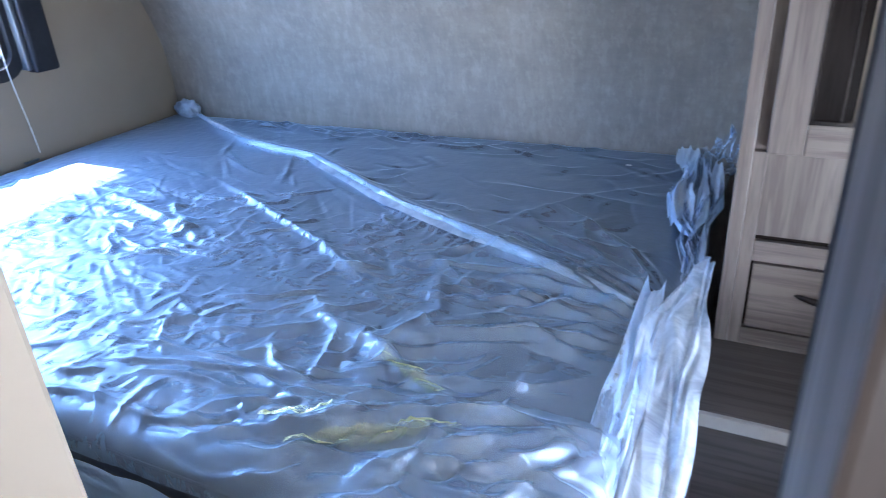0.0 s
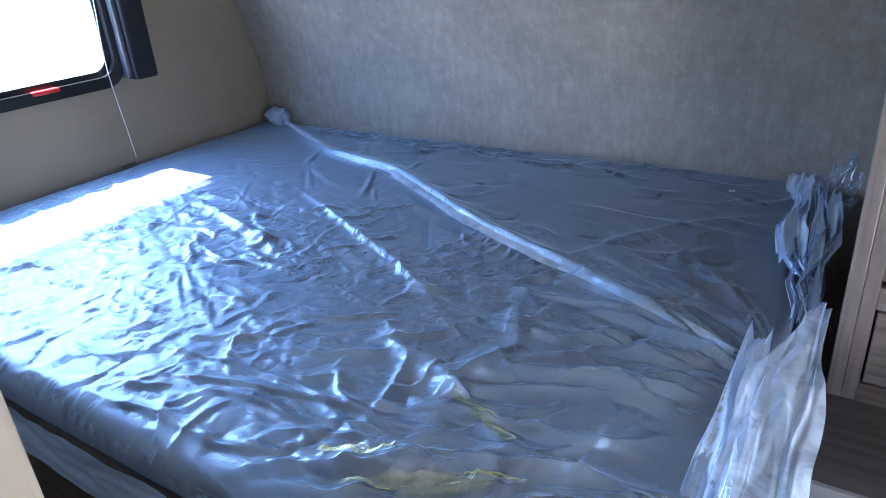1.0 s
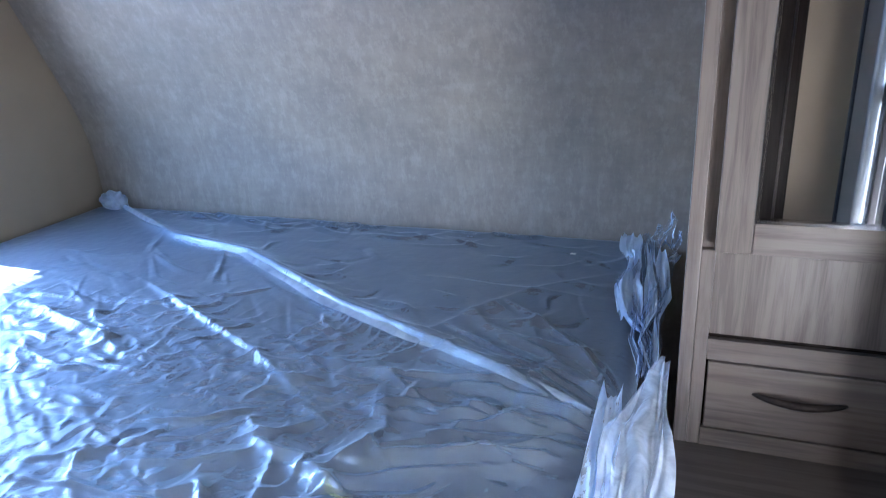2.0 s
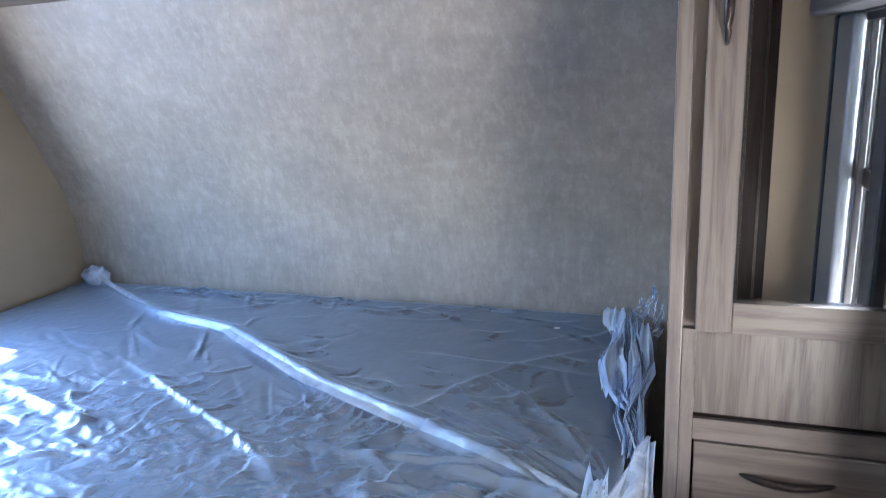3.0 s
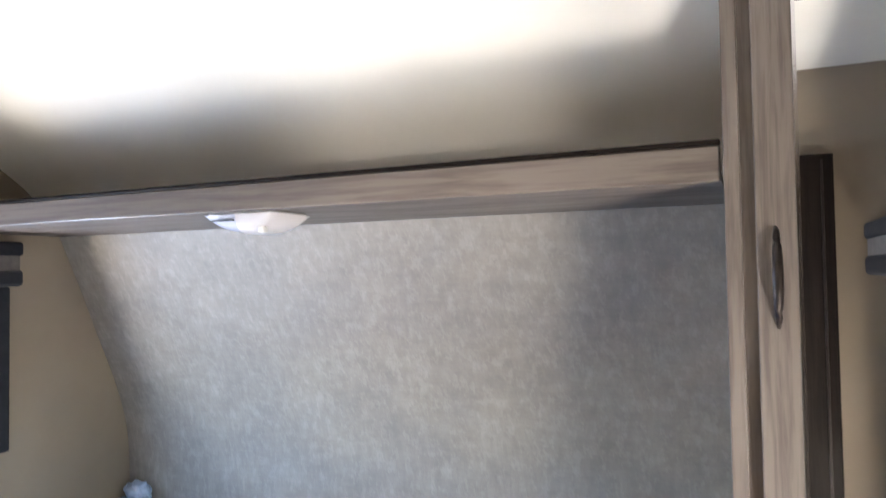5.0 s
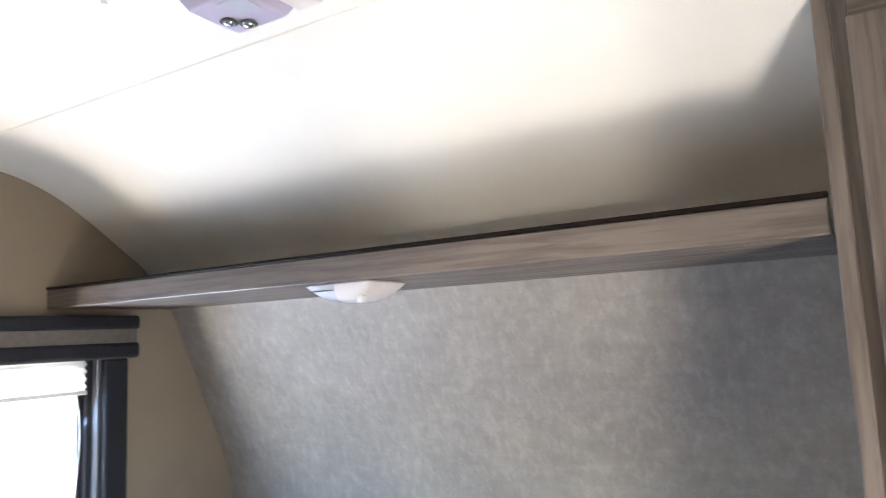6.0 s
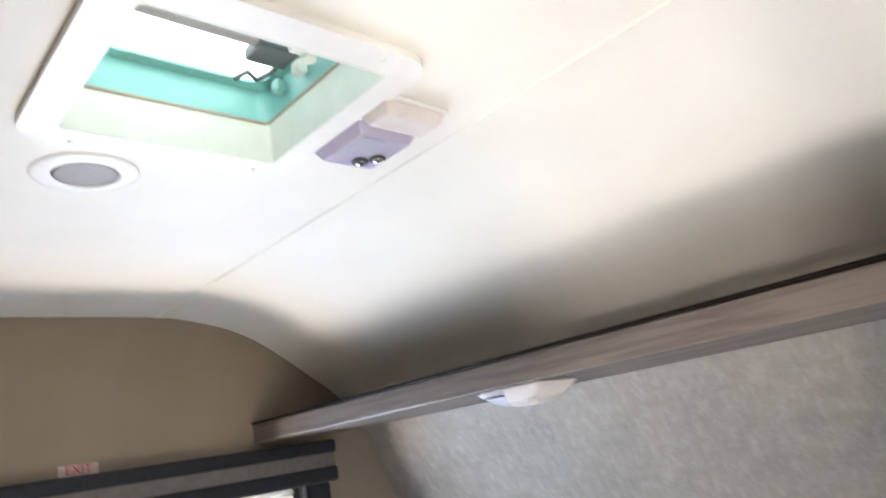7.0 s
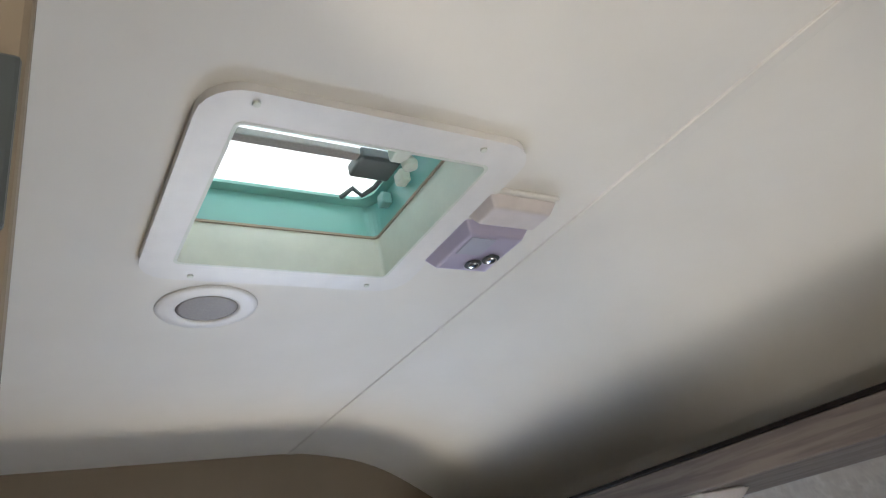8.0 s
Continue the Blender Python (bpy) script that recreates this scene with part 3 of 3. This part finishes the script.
crumple(40, 13, (1.35, 1.84), (0.64, 0.80), (0.05, 0.14), (0.010, 0.022), (0.004, 0.009), (0.45, 0.3))

for j in range(NFY + 1):
    for i in range(NFX + 1):
        x, y = float(gx[j, i]), float(gy[j, i])
        left = max(0.15, min(1.0, (1.55 + 0.5 * max(0.0, min(1.0, (1.05 - y) / 0.25)) - x) / 0.6)) * max(0.25, min(1.0, (1.75 - y) / 0.5))
        z = 0.0016 * left * ridged(x + 0.3 * y, y * 0.8, 7.0, 2.0)
        z += 0.0008 * left * ridged(x * 0.9 + y * 0.5, y * 1.2 - x * 0.3, 15.0, 5.0)
        film_z[j, i] += z - 0.004 * left + 0.004 * noise.noise(Vector((x * 3.1, y * 3.1, 4.0)))
film_z = np.maximum(film_z, TOP + 0.002)


def film_top(u, v):
    x, y = FX0 + u * (FX1 - FX0), FY0 + v * (FY1 - FY0)
    z = float(film_z[round(v * NFY), round(u * NFX)])
    r = 0.045
    for d in (x - FX0, FX1 - x, y - FY0, FY1 - y):
        if d < r:
            z -= r - math.sqrt(max(0.0, r * r - (r - d) ** 2))
    return x, y, z


part("film", sheet(NFX, NFY, film_top), FILM, mattress, "crumpled clear plastic film", True)


def film_front(u, v):
    x = MX0 + u * (MX1 - MX0)
    z = TOP - 0.040 - v * 0.095
    y = MY0 - 0.016 - 0.006 * ridged(x * 1.0, z * 2.0, 6.0, 3.0) - 0.004 * ridged(x * 0.6, z * 5, 9.0, 7.0)
    return x, y, z


part("film_skirt", sheet(240, 18, film_front), FILM, mattress, "clear plastic film over the mattress side", True)


def gathered(seed, path, width, ripple, n=90, m=70):
    """A bunched run of film: folds along its length, hung over the path (x, y, z triples)."""
    pts = [Vector(p) for p in path]

    def f(u, v):
        s = v * (len(pts) - 1)
        k = min(int(s), len(pts) - 2)
        p = pts[k].lerp(pts[k + 1], s - k)
        w = width(v)
        wav = ridged(u * 0.6 + v * 0.35, v * 0.6 - u * 0.2, 3.4, seed) - 0.5 + 0.5 * noise.noise(Vector((u * 5.0, v * 3.0, seed + 5))) + 0.22 * ridged(u - v, v * 1.5 + u, 5.5, seed + 3)
        side = noise.noise(Vector((u * 4.0, v * 2.6, seed + 9)))
        edge = 0.5 * noise.noise(Vector((u * 1.1, v * 7.0, seed + 2)))
        return (p.x + (u - 0.5) * w * (1 + 0.35 * edge) + ripple * 0.6 * side, p.y + ripple * 0.8 * wav, p.z + ripple * wav)

    return sheet(n, m, f)


# added strips near the foot of the bed, coloured as warm reflections in the film
for seed, path, wide in ((31.0, [(1.415, 0.716), (1.46, 0.730), (1.51, 0.752)], 0.020),
                         (33.0, [(1.475, 0.690), (1.54, 0.716), (1.60, 0.742), (1.68, 0.775)], 0.024),
                         (35.0, [(1.500, 0.895), (1.56, 0.868), (1.625, 0.838)], 0.022)):
    def warm_glint(u, v, seed=seed, path=path, wide=wide):
        s = v * (len(path) - 1)
        k = min(int(s), len(path) - 2)
        (ax, ay), (bx, by) = path[k], path[k + 1]
        x, y = ax + (s - k) * (bx - ax), ay + (s - k) * (by - ay)
        w = wide * (0.35 + 0.65 * math.sin(math.pi * min(0.98, v + 0.02))) * (1 + 0.5 * noise.noise(Vector((v * 6, u * 2, seed))))
        n = math.hypot(bx - ax, by - ay)
        x, y = x - (by - ay) / n * (u - 0.5) * w, y + (bx - ax) / n * (u - 0.5) * w
        i, j = (x - FX0) / (FX1 - FX0) * NFX, (y - FY0) / (FY1 - FY0) * NFY
        drop = max(0.0, 0.045 - (y - FY0))
        return x, y, float(film_z[round(j), round(i)]) + 0.003 + 0.005 * ridged(x, y, 34.0, seed) - (0.045 - math.sqrt(max(0.0, 0.045 ** 2 - drop ** 2)))
    part("glint_strip", sheet(16, 60, warm_glint), FILM_WARM_GLINT, mattress, "crinkled strip coloured as a yellow reflection in the film")

FOLD = CREASES[0][2]


def fold_strip(u, v):
    """The doubled film that stands up along the long crease and leans over."""
    s = v * (len(FOLD) - 1)
    k = min(int(s), len(FOLD) - 2)
    (ax, ay), (bx, by) = FOLD[k], FOLD[k + 1]
    x, y = ax + (s - k) * (bx - ax), ay + (s - k) * (by - ay)
    w = (0.016 + 0.034 * math.sin(math.pi * min(1.0, v * 1.05)) ** 0.9) * (1 + 0.25 * noise.noise(Vector((v * 9, 0.3, 1))))
    off, up = -w * (0.2 + u * 0.9), 0.009 * math.sin(math.pi * (0.15 + 0.8 * u)) + 0.003 * noise.noise(Vector((u * 3, v * 26, 2)))
    return x + 0.35 * off, y + 0.94 * off + 0.034, TOP + 0.024 + up


part("film_fold", sheet(10, 160, fold_strip), FILM_MID, mattress, "doubled film fold across the mattress", True)

wrap = thing("loose_film", "bunched clear plastic film hanging off the mattress side", "plastic wrap")
part("hanging_sheet", gathered(1.0, [(1.905, 1.30, 0.772), (1.892, 1.20, 0.772), (1.884, 1.08, 0.764), (1.886, 0.96, 0.745), (1.890, 0.84, 0.708), (1.892, 0.74, 0.640), (1.892, 0.70, 0.560)],
     lambda v: 0.012 + 0.085 * math.sin(min(1.0, v * 2.2) * 1.57), 0.024), FILM_THICK, wrap, smooth=True)
rib = random.Random(3)
for k in range(8):
    x0, y0 = 1.795 + 0.014 * k + rib.uniform(-0.008, 0.008), rib.uniform(1.80, 1.95)
    path = [(x0 + (1.880 - x0) * f ** 1.6 + rib.uniform(-0.014, 0.014), y0 + (1.27 - y0) * f, 0.758 + rib.uniform(-0.012, 0.022) * (1 - f)) for f in (0, 0.2, 0.4, 0.6, 0.8, 1.0)]
    part("strand", gathered(40.0 + 3 * k, path, lambda v, p=rib.uniform(0, 6): 0.020 + 0.010 * math.sin(v * 9 + p) - 0.008 * v, 0.010, 14, 70), FILM_LIGHT, wrap, smooth=True)
part("inner_fold", gathered(21.0, [(1.790, 1.93, 0.768), (1.800, 1.84, 0.775), (1.815, 1.74, 0.765), (1.812, 1.62, 0.768), (1.825, 1.48, 0.758)],
     lambda v: 0.040 + 0.02 * math.sin(v * 9), 0.020, 40, 70), FILM_LIGHT, wrap, smooth=True)
for seed, base, top, wide in ((8.0, (1.868, 1.905, 0.745), (1.884, 1.925, 0.832), 0.046), (15.0, (1.890, 1.86, 0.74), (1.905, 1.895, 0.800), 0.030), (27.0, (1.845, 1.90, 0.755), (1.852, 1.93, 0.800), 0.034)):
    path = [tuple(p + (q - p) * k / 4 + 0.004 * math.sin(seed + k * 2.1) for p, q in zip(base, top)) for k in range(5)]
    part("peak", gathered(seed, path, lambda v, w=wide: w * (1.02 - v ** 1.3), 0.013, 30, 30), FILM_LIGHT, wrap, smooth=True)
part("flap", gathered(12.0, [(1.835, 1.20, 0.772), (1.838, 1.08, 0.765), (1.840, 0.94, 0.745), (1.835, 0.80, 0.700), (1.830, 0.70, 0.640)],
     lambda v: 0.030 + 0.03 * v, 0.016, 50, 60), FILM_THICK, wrap, smooth=True)

tuft = thing("film_corner", "puffed knot of clear film at the mattress corner", "plastic wrap")
bm = bmesh.new()
bmesh.ops.create_icosphere(bm, subdivisions=4, radius=1.0)
for v in bm.verts:
    k = 1 + 0.4 * noise.noise(v.co * 1.6) + 0.06 * (1 - abs(noise.noise(v.co * 3.5)) * 3)
    v.co = Vector((0.105 + 0.050 * v.co.x * k, 1.950 + 0.028 * v.co.y * k, 0.757 + 0.040 * v.co.z * k))
part("puff", bm, FILM_MID, tuft, smooth=True)

tag = thing("paper_tag", "small white paper tag under the film", "tag")
part("card", box(1.772, 1.796, 1.890, 1.903, TOP + 0.021, TOP + 0.0222), PAPER, tag)
scrap = thing("paper_scrap", "tiny torn paper scrap under the film", "scrap")
part("card", box(1.655, 1.668, 1.826, 1.834, TOP + 0.020, TOP + 0.0212), PAPER, scrap)

# ---- the wardrobe ----
CF = 1.317
ward = thing("wardrobe", "tall grey oak wardrobe with a mirror door and a drawer", "wardrobe")
side_outline = [(CF + 0.021, 0.619), (2.000, 0.619)] + [(y - 0.003, z) for y, z in NOSE[9::-1]] + [(y - 0.003, z - 0.003) for y, z in CEIL_CURVE[:-1][::-1] if y > CF + 0.03] + [(CF + 0.021, 1.925)]
part("side_panel", prism(side_outline, "x", 1.930, 1.945), OAK_V, ward)
part("edge_trim", box(1.9255, 1.9295, CF + 0.022, CF + 0.030, 0.74, 1.592), WHITE_PL, ward, "thin pale edge trim")
part("stile", box(1.926, 1.9475, CF, CF + 0.020, 0.619, 1.925, 0.002), OAK_V, ward)
part("inner_stile", box(1.9478, 1.968, CF + 0.009, CF + 0.020, 0.970, 1.925), OAK_V, ward)
part("lower_stile", box(1.9478, 1.968, CF + 0.001, CF + 0.020, 0.619, 0.9695, 0.001), OAK_V, ward)
part("right_stile", box(2.262, 2.298, CF, CF + 0.020, 0.619, 1.925, 0.002), OAK_V, ward)
part("top_rail", box(1.9685, 2.2615, CF + 0.002, CF + 0.020, 1.886, 1.925), OAK_H, ward)
part("upper_panel", box(1.9685, 2.2615, CF + 0.002, CF + 0.020, 0.829, 0.985), OAK_V, ward)
part("groove", box(1.9685, 2.2615, CF + 0.010, CF + 0.020, 0.819, 0.8285), WALNUT, ward)
part("mid_rail", box(1.9685, 2.2615, CF + 0.001, CF + 0.020, 0.782, 0.8185), OAK_H, ward)
part("bottom_rail", box(1.9685, 2.2615, CF + 0.001, CF + 0.020, 0.619, 0.652), OAK_H, ward)
part("gap", box(1.9685, 2.2615, CF + 0.012, CF + 0.021, 0.6525, 0.7815), WALNUT, ward)
drawer = part("drawer_front", box(1.9715, 2.2590, CF + 0.001, CF + 0.011, 0.655, 0.7775, 0.002), OAK_H, ward)
DY = CF - 0.016
DZ0, DZ1, DX0, DX1 = 0.972, 1.884, 1.9655, 2.265
MZ0, MZ1, MX2, MX3 = 1.024, 1.834, 2.019, 2.212
door = part("door", box(DX0, MX2 - 0.003, DY, CF - 0.001, DZ0, DZ1, 0.002), OAK_V, ward)
part("door_stile", box(MX3 + 0.003, DX1, DY, CF - 0.001, DZ0, DZ1, 0.002), OAK_V, door)
part("door_rail", box(MX2 - 0.0025, MX3 + 0.0025, DY + 0.0005, CF - 0.001, DZ0, MZ0 - 0.003, 0.0015), OAK_H, door)
part("door_rail", box(MX2 - 0.0025, MX3 + 0.0025, DY + 0.0005, CF - 0.001, MZ1 + 0.003, DZ1, 0.0015), OAK_H, door)
part("mirror_bead", ring([(MX2 - 0.003, MZ0 - 0.003), (MX3 + 0.003, MZ0 - 0.003), (MX3 + 0.003, MZ1 + 0.003), (MX2 - 0.003, MZ1 + 0.003)],
     [(MX2 + 0.002, MZ0 + 0.002), (MX3 - 0.002, MZ0 + 0.002), (MX3 - 0.002, MZ1 - 0.002), (MX2 + 0.002, MZ1 - 0.002)], "y", DY - 0.001, DY + 0.009), CHROME, door, "bright thin bead round the mirror")
part("mirror", box(MX2, MX3, DY + 0.006, DY + 0.010, MZ0, MZ1), MIRROR, door, "clear mirror glass")


def arch(a, b, out, thick):
    """A bowed pull between two ends that stands out from its face."""
    a, b = Vector(a), Vector(b)
    pts, rad = [], []
    for k in range(17):
        s = k / 16
        p = a.lerp(b, s)
        p.y -= out * math.sin(math.pi * s) ** 0.8
        pts.append(p)
        rad.append(thick * (0.45 + 0.75 * math.sin(math.pi * s) ** 0.7))
    return tube(pts, thick, 10, rad)


part("door_handle", arch((1.990, DY + 0.002, 1.388), (1.990, DY + 0.002, 1.524), 0.026, 0.0062), BRONZE, door, "bowed dark bronze handle", True)
part("drawer_handle", arch((2.042, CF + 0.003, 0.728), (2.176, CF + 0.003, 0.728), 0.020, 0.0062), BRONZE, drawer, "bowed dark bronze handle", True)

# ---- the step beside the bed ----
step = thing("bedside_step", "grey oak step below the wardrobe beside the bed", "step")
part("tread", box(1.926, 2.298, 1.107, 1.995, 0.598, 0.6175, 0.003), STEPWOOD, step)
part("nosing", box(1.926, 2.298, 1.097, 1.1065, 0.594, 0.6185, 0.002), make_plain("pale edge band", (0.24, 0.215, 0.20), 0.4), step, "pale edge band")
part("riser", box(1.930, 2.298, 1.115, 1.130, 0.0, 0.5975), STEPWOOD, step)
part("end_panel", box(1.926, 1.9295, 1.131, 1.990, 0.0, 0.5975), OAK_V, step)

# ---- door leaf at the doorway ----
leaf = thing("sliding_door", "dark walnut door leaf standing open at the doorway", "door")
part("slab", box(1.986, 2.158, 0.328, 0.360, 0.004, 1.756, 0.003), WALNUT, leaf)
part("edge_strip", box(2.128, 2.134, 0.360, 0.3635, 0.02, 1.74, 0.001), BRONZE, leaf, "thin dark edge strip")
catch = thing("door_catch", "slim dark catch plate on the partition edge", "catch")
part("plate", box(1.6745, 1.681, 0.327, 0.3405, 1.655, 1.735, 0.002), DARK_PL, catch)

# ---- shelf lamp ----
lamp = thing("shelf_lamp", "white frosted lamp under the overhead shelf, switched off", "lamp")
part("base", box(0.950, 1.108, 1.357, 1.475, 1.586, 1.5955, 0.003), WHITE_PL, lamp)
LX0, LX1, LY0, LY1 = 0.944, 1.114, 1.352, 1.480


def lens(u0, u1, depth):
    def f(u, v):
        u = u0 + u * (u1 - u0)
        a, b = 2 * u - 1, 2 * v - 1
        d = depth * max(0.0, 1 - abs(a) ** 2.6) ** 0.7 * max(0.0, 1 - abs(b) ** 5) ** 0.5
        return LX0 + u * (LX1 - LX0), LY0 + v * (LY1 - LY0), 1.591 - d
    return f


part("lens", sheet(20, 20, lens(0.0, 0.5, 0.034)), LENS_BLUE, lamp, "pale blue ribbed lens", True)
part("cap", sheet(20, 20, lens(0.46, 1.0, 0.037)), LENS, lamp, "frosted white cap", True)
part("slot", box(0.962, 1.020, 1.3505, 1.3535, 1.578, 1.5805), DARK_PL, lamp, "thin dark slot")
part("switch", box(1.072, 1.088, 1.362, 1.376, 1.552, 1.566, 0.003), WHITE_PL, lamp)

# ---- ceiling lamp ----
clamp = thing("ceiling_lamp", "small ceiling lamp with a lilac clear lens and two bulbs", "lamp")
part("base", box(1.146, 1.344, 0.866, 0.990, H - 0.008, H - 0.0005, 0.003), WHITE_PL, clamp)


def tray(x0, x1, y0, y1, deep, inset):
    """A shallow cover with sloping sides, wide at the ceiling."""
    bm = box(x0, x1, y0, y1, H - 0.0082 - deep, H - 0.0082)
    for v in bm.verts:
        if v.co.z < H - 0.012:
            v.co.x += inset if v.co.x < (x0 + x1) / 2 else -inset
            v.co.y += inset if v.co.y < (y0 + y1) / 2 else -inset
    bmesh.ops.bevel(bm, geom=list(bm.edges), offset=0.003, segments=2, profile=0.5, affect="EDGES")
    return bm


part("lens", tray(1.150, 1.276, 0.870, 0.986, 0.020, 0.012), LENS_LILAC, clamp, "lilac prismatic lens")
part("switch_end", tray(1.277, 1.340, 0.870, 0.986, 0.018, 0.010), make_plain("blush white plastic", (0.66, 0.61, 0.60), 0.4), clamp, "frosted blush-white end cap")
part("lens_panel", box(1.212, 1.258, 0.888, 0.930, H - 0.0302, H - 0.0284, 0.0006), LENS_BLUE, clamp, "darker ribbed square on the lens")
for bx, by in ((1.187, 0.934), (1.206, 0.954)):
    part("socket", lathe([(0.013, 0), (0.014, 0.001), (0.011, 0.0035)], (bx, by, H - 0.0318), sides=18), DARK_PL, clamp, "dark bulb socket")
    part("bulb", lathe([(0.003, 0), (0.0085, 0.002), (0.0095, 0.006), (0.006, 0.012)], (bx, by, H - 0.037), sides=16), CHROME, clamp, "bright bulb reflector", True)

# ---- round ceiling speaker ----
spk = thing("ceiling_speaker", "round ceiling speaker with a grey grille and white rim", "speaker")
SC = (0.940, 0.602, H)
part("rim", lathe([(0.076, -0.0005), (0.075, -0.002), (0.068, -0.0035), (0.052, -0.005), (0.047, -0.004), (0.046, -0.001)], SC), WHITE_PL, spk, smooth=True)
part("grille", lathe([(0.0465, -0.002), (0.040, -0.003), (0.02, -0.004), (0.001, -0.0045)], SC), GRILLE, spk, smooth=True)

# ---- roof vent ----
vent = thing("roof_vent", "white roof vent with a clear dome and crank", "roof vent")
rim_o = round_rect(VX0 - 0.045, VX1 + 0.045, VY0 - 0.040, VY1 + 0.045, 0.045)
rim_i = round_rect(VX0, VX1, VY0, VY1, 0.012)
part("trim_ring", ring(rim_o, rim_i, "z", H - 0.011, H - 0.0005), WHITE_PL, vent)
thr_o = round_rect(VX0, VX1, VY0, VY1, 0.010)
thr_i = round_rect(VX0 + 0.004, VX1 - 0.004, VY0 + 0.004, VY1 - 0.004, 0.009)
part("throat", ring(thr_o, thr_i, "z", H - 0.0115, H + 0.055), VENT_IN, vent, "pale throat lining")
gask_i = round_rect(VX0 + 0.0065, VX1 - 0.0065, VY0 + 0.0065, VY1 - 0.0065, 0.009)
part("gasket", ring(thr_o, gask_i, "z", H + 0.0552, H + 0.0590), TAN, vent, "tan rubber gasket")
col_o = round_rect(VX0 - 0.004, VX1 + 0.004, VY0 - 0.004, VY1 + 0.004, 0.025)
col_i = round_rect(VX0 + 0.001, VX1 - 0.001, VY0 + 0.001, VY1 - 0.001, 0.025)
part("collar", ring(col_o, col_i, "z", H + 0.0592, H + 0.116), TEAL, vent, "sea-green translucent collar")
lip_i = round_rect(VX0 + 0.020, VX1 - 0.020, VY0 + 0.018, VY1 - 0.018, 0.030)
part("collar_lip", ring(col_o, lip_i, "z", H + 0.1162, H + 0.1215), TEAL, vent, "scalloped sea-green lip")


def dome(u, v):
    a, b = 2 * u - 1, 2 * v - 1
    z = H + 0.124 + 0.030 * (1 - a ** 6) * (1 - b ** 6)
    return (VX0 + VX1) / 2 + a * (VX1 - VX0 + 0.03) / 2, (VY0 + VY1) / 2 + b * (VY1 - VY0 + 0.03) / 2, z


part("dome", sheet(24, 24, dome), DOME, vent, "white translucent dome", True)
part("cross_bar", box(1.226, 1.243, VY0 + 0.002, 0.742, H + 0.098, H + 0.110, 0.002), GRILLE, vent, "grey lift bar")
part("second_bar", box(1.262, 1.298, VY0 + 0.002, VY1 - 0.002, H + 0.096, H + 0.106, 0.002), TEAL, vent)
part("crank_box", box(1.196, 1.246, 0.742, 0.805, H + 0.092, H + 0.112, 0.004), DARK_PL, vent, "dark crank gear housing")
part("crank_arm", tube([(1.130, 0.760, H + 0.103), (1.156, 0.768, H + 0.103), (1.141, 0.790, H + 0.103), (1.166, 0.800, H + 0.103), (1.190, 0.800, H + 0.103)], 0.0042, 8), DARK_PL, vent)
part("crank_knob", lathe([(0.004, 0.0), (0.011, 0.004), (0.012, 0.012), (0.006, 0.022)], (1.262, 0.806, H + 0.070), sides=18), VENT_IN, vent, "pale crank knob")
part("latch_block", box(1.258, 1.288, 0.775, 0.800, H + 0.080, H + 0.100, 0.003), VENT_IN, vent)
part("hinge_block", box(1.140, 1.160, 0.815, 0.832, H + 0.084, H + 0.104, 0.003), TEAL, vent)
part("hinge_block", box(1.200, 1.222, 0.815, 0.832, H + 0.084, H + 0.104, 0.003), VENT_IN, vent)
for sx, sy in ((VX1 + 0.030, VY0 + 0.012), (VX1 + 0.028, VY1 - 0.03), (VX0 - 0.026, VY1 - 0.02), (VX0 - 0.030, VY0 + 0.03)):
    part("screw", lathe([(0.0045, -0.0008), (0.004, -0.003), (0.001, -0.0035)], (sx, sy, H - 0.0108), sides=12), VENT_IN, vent)
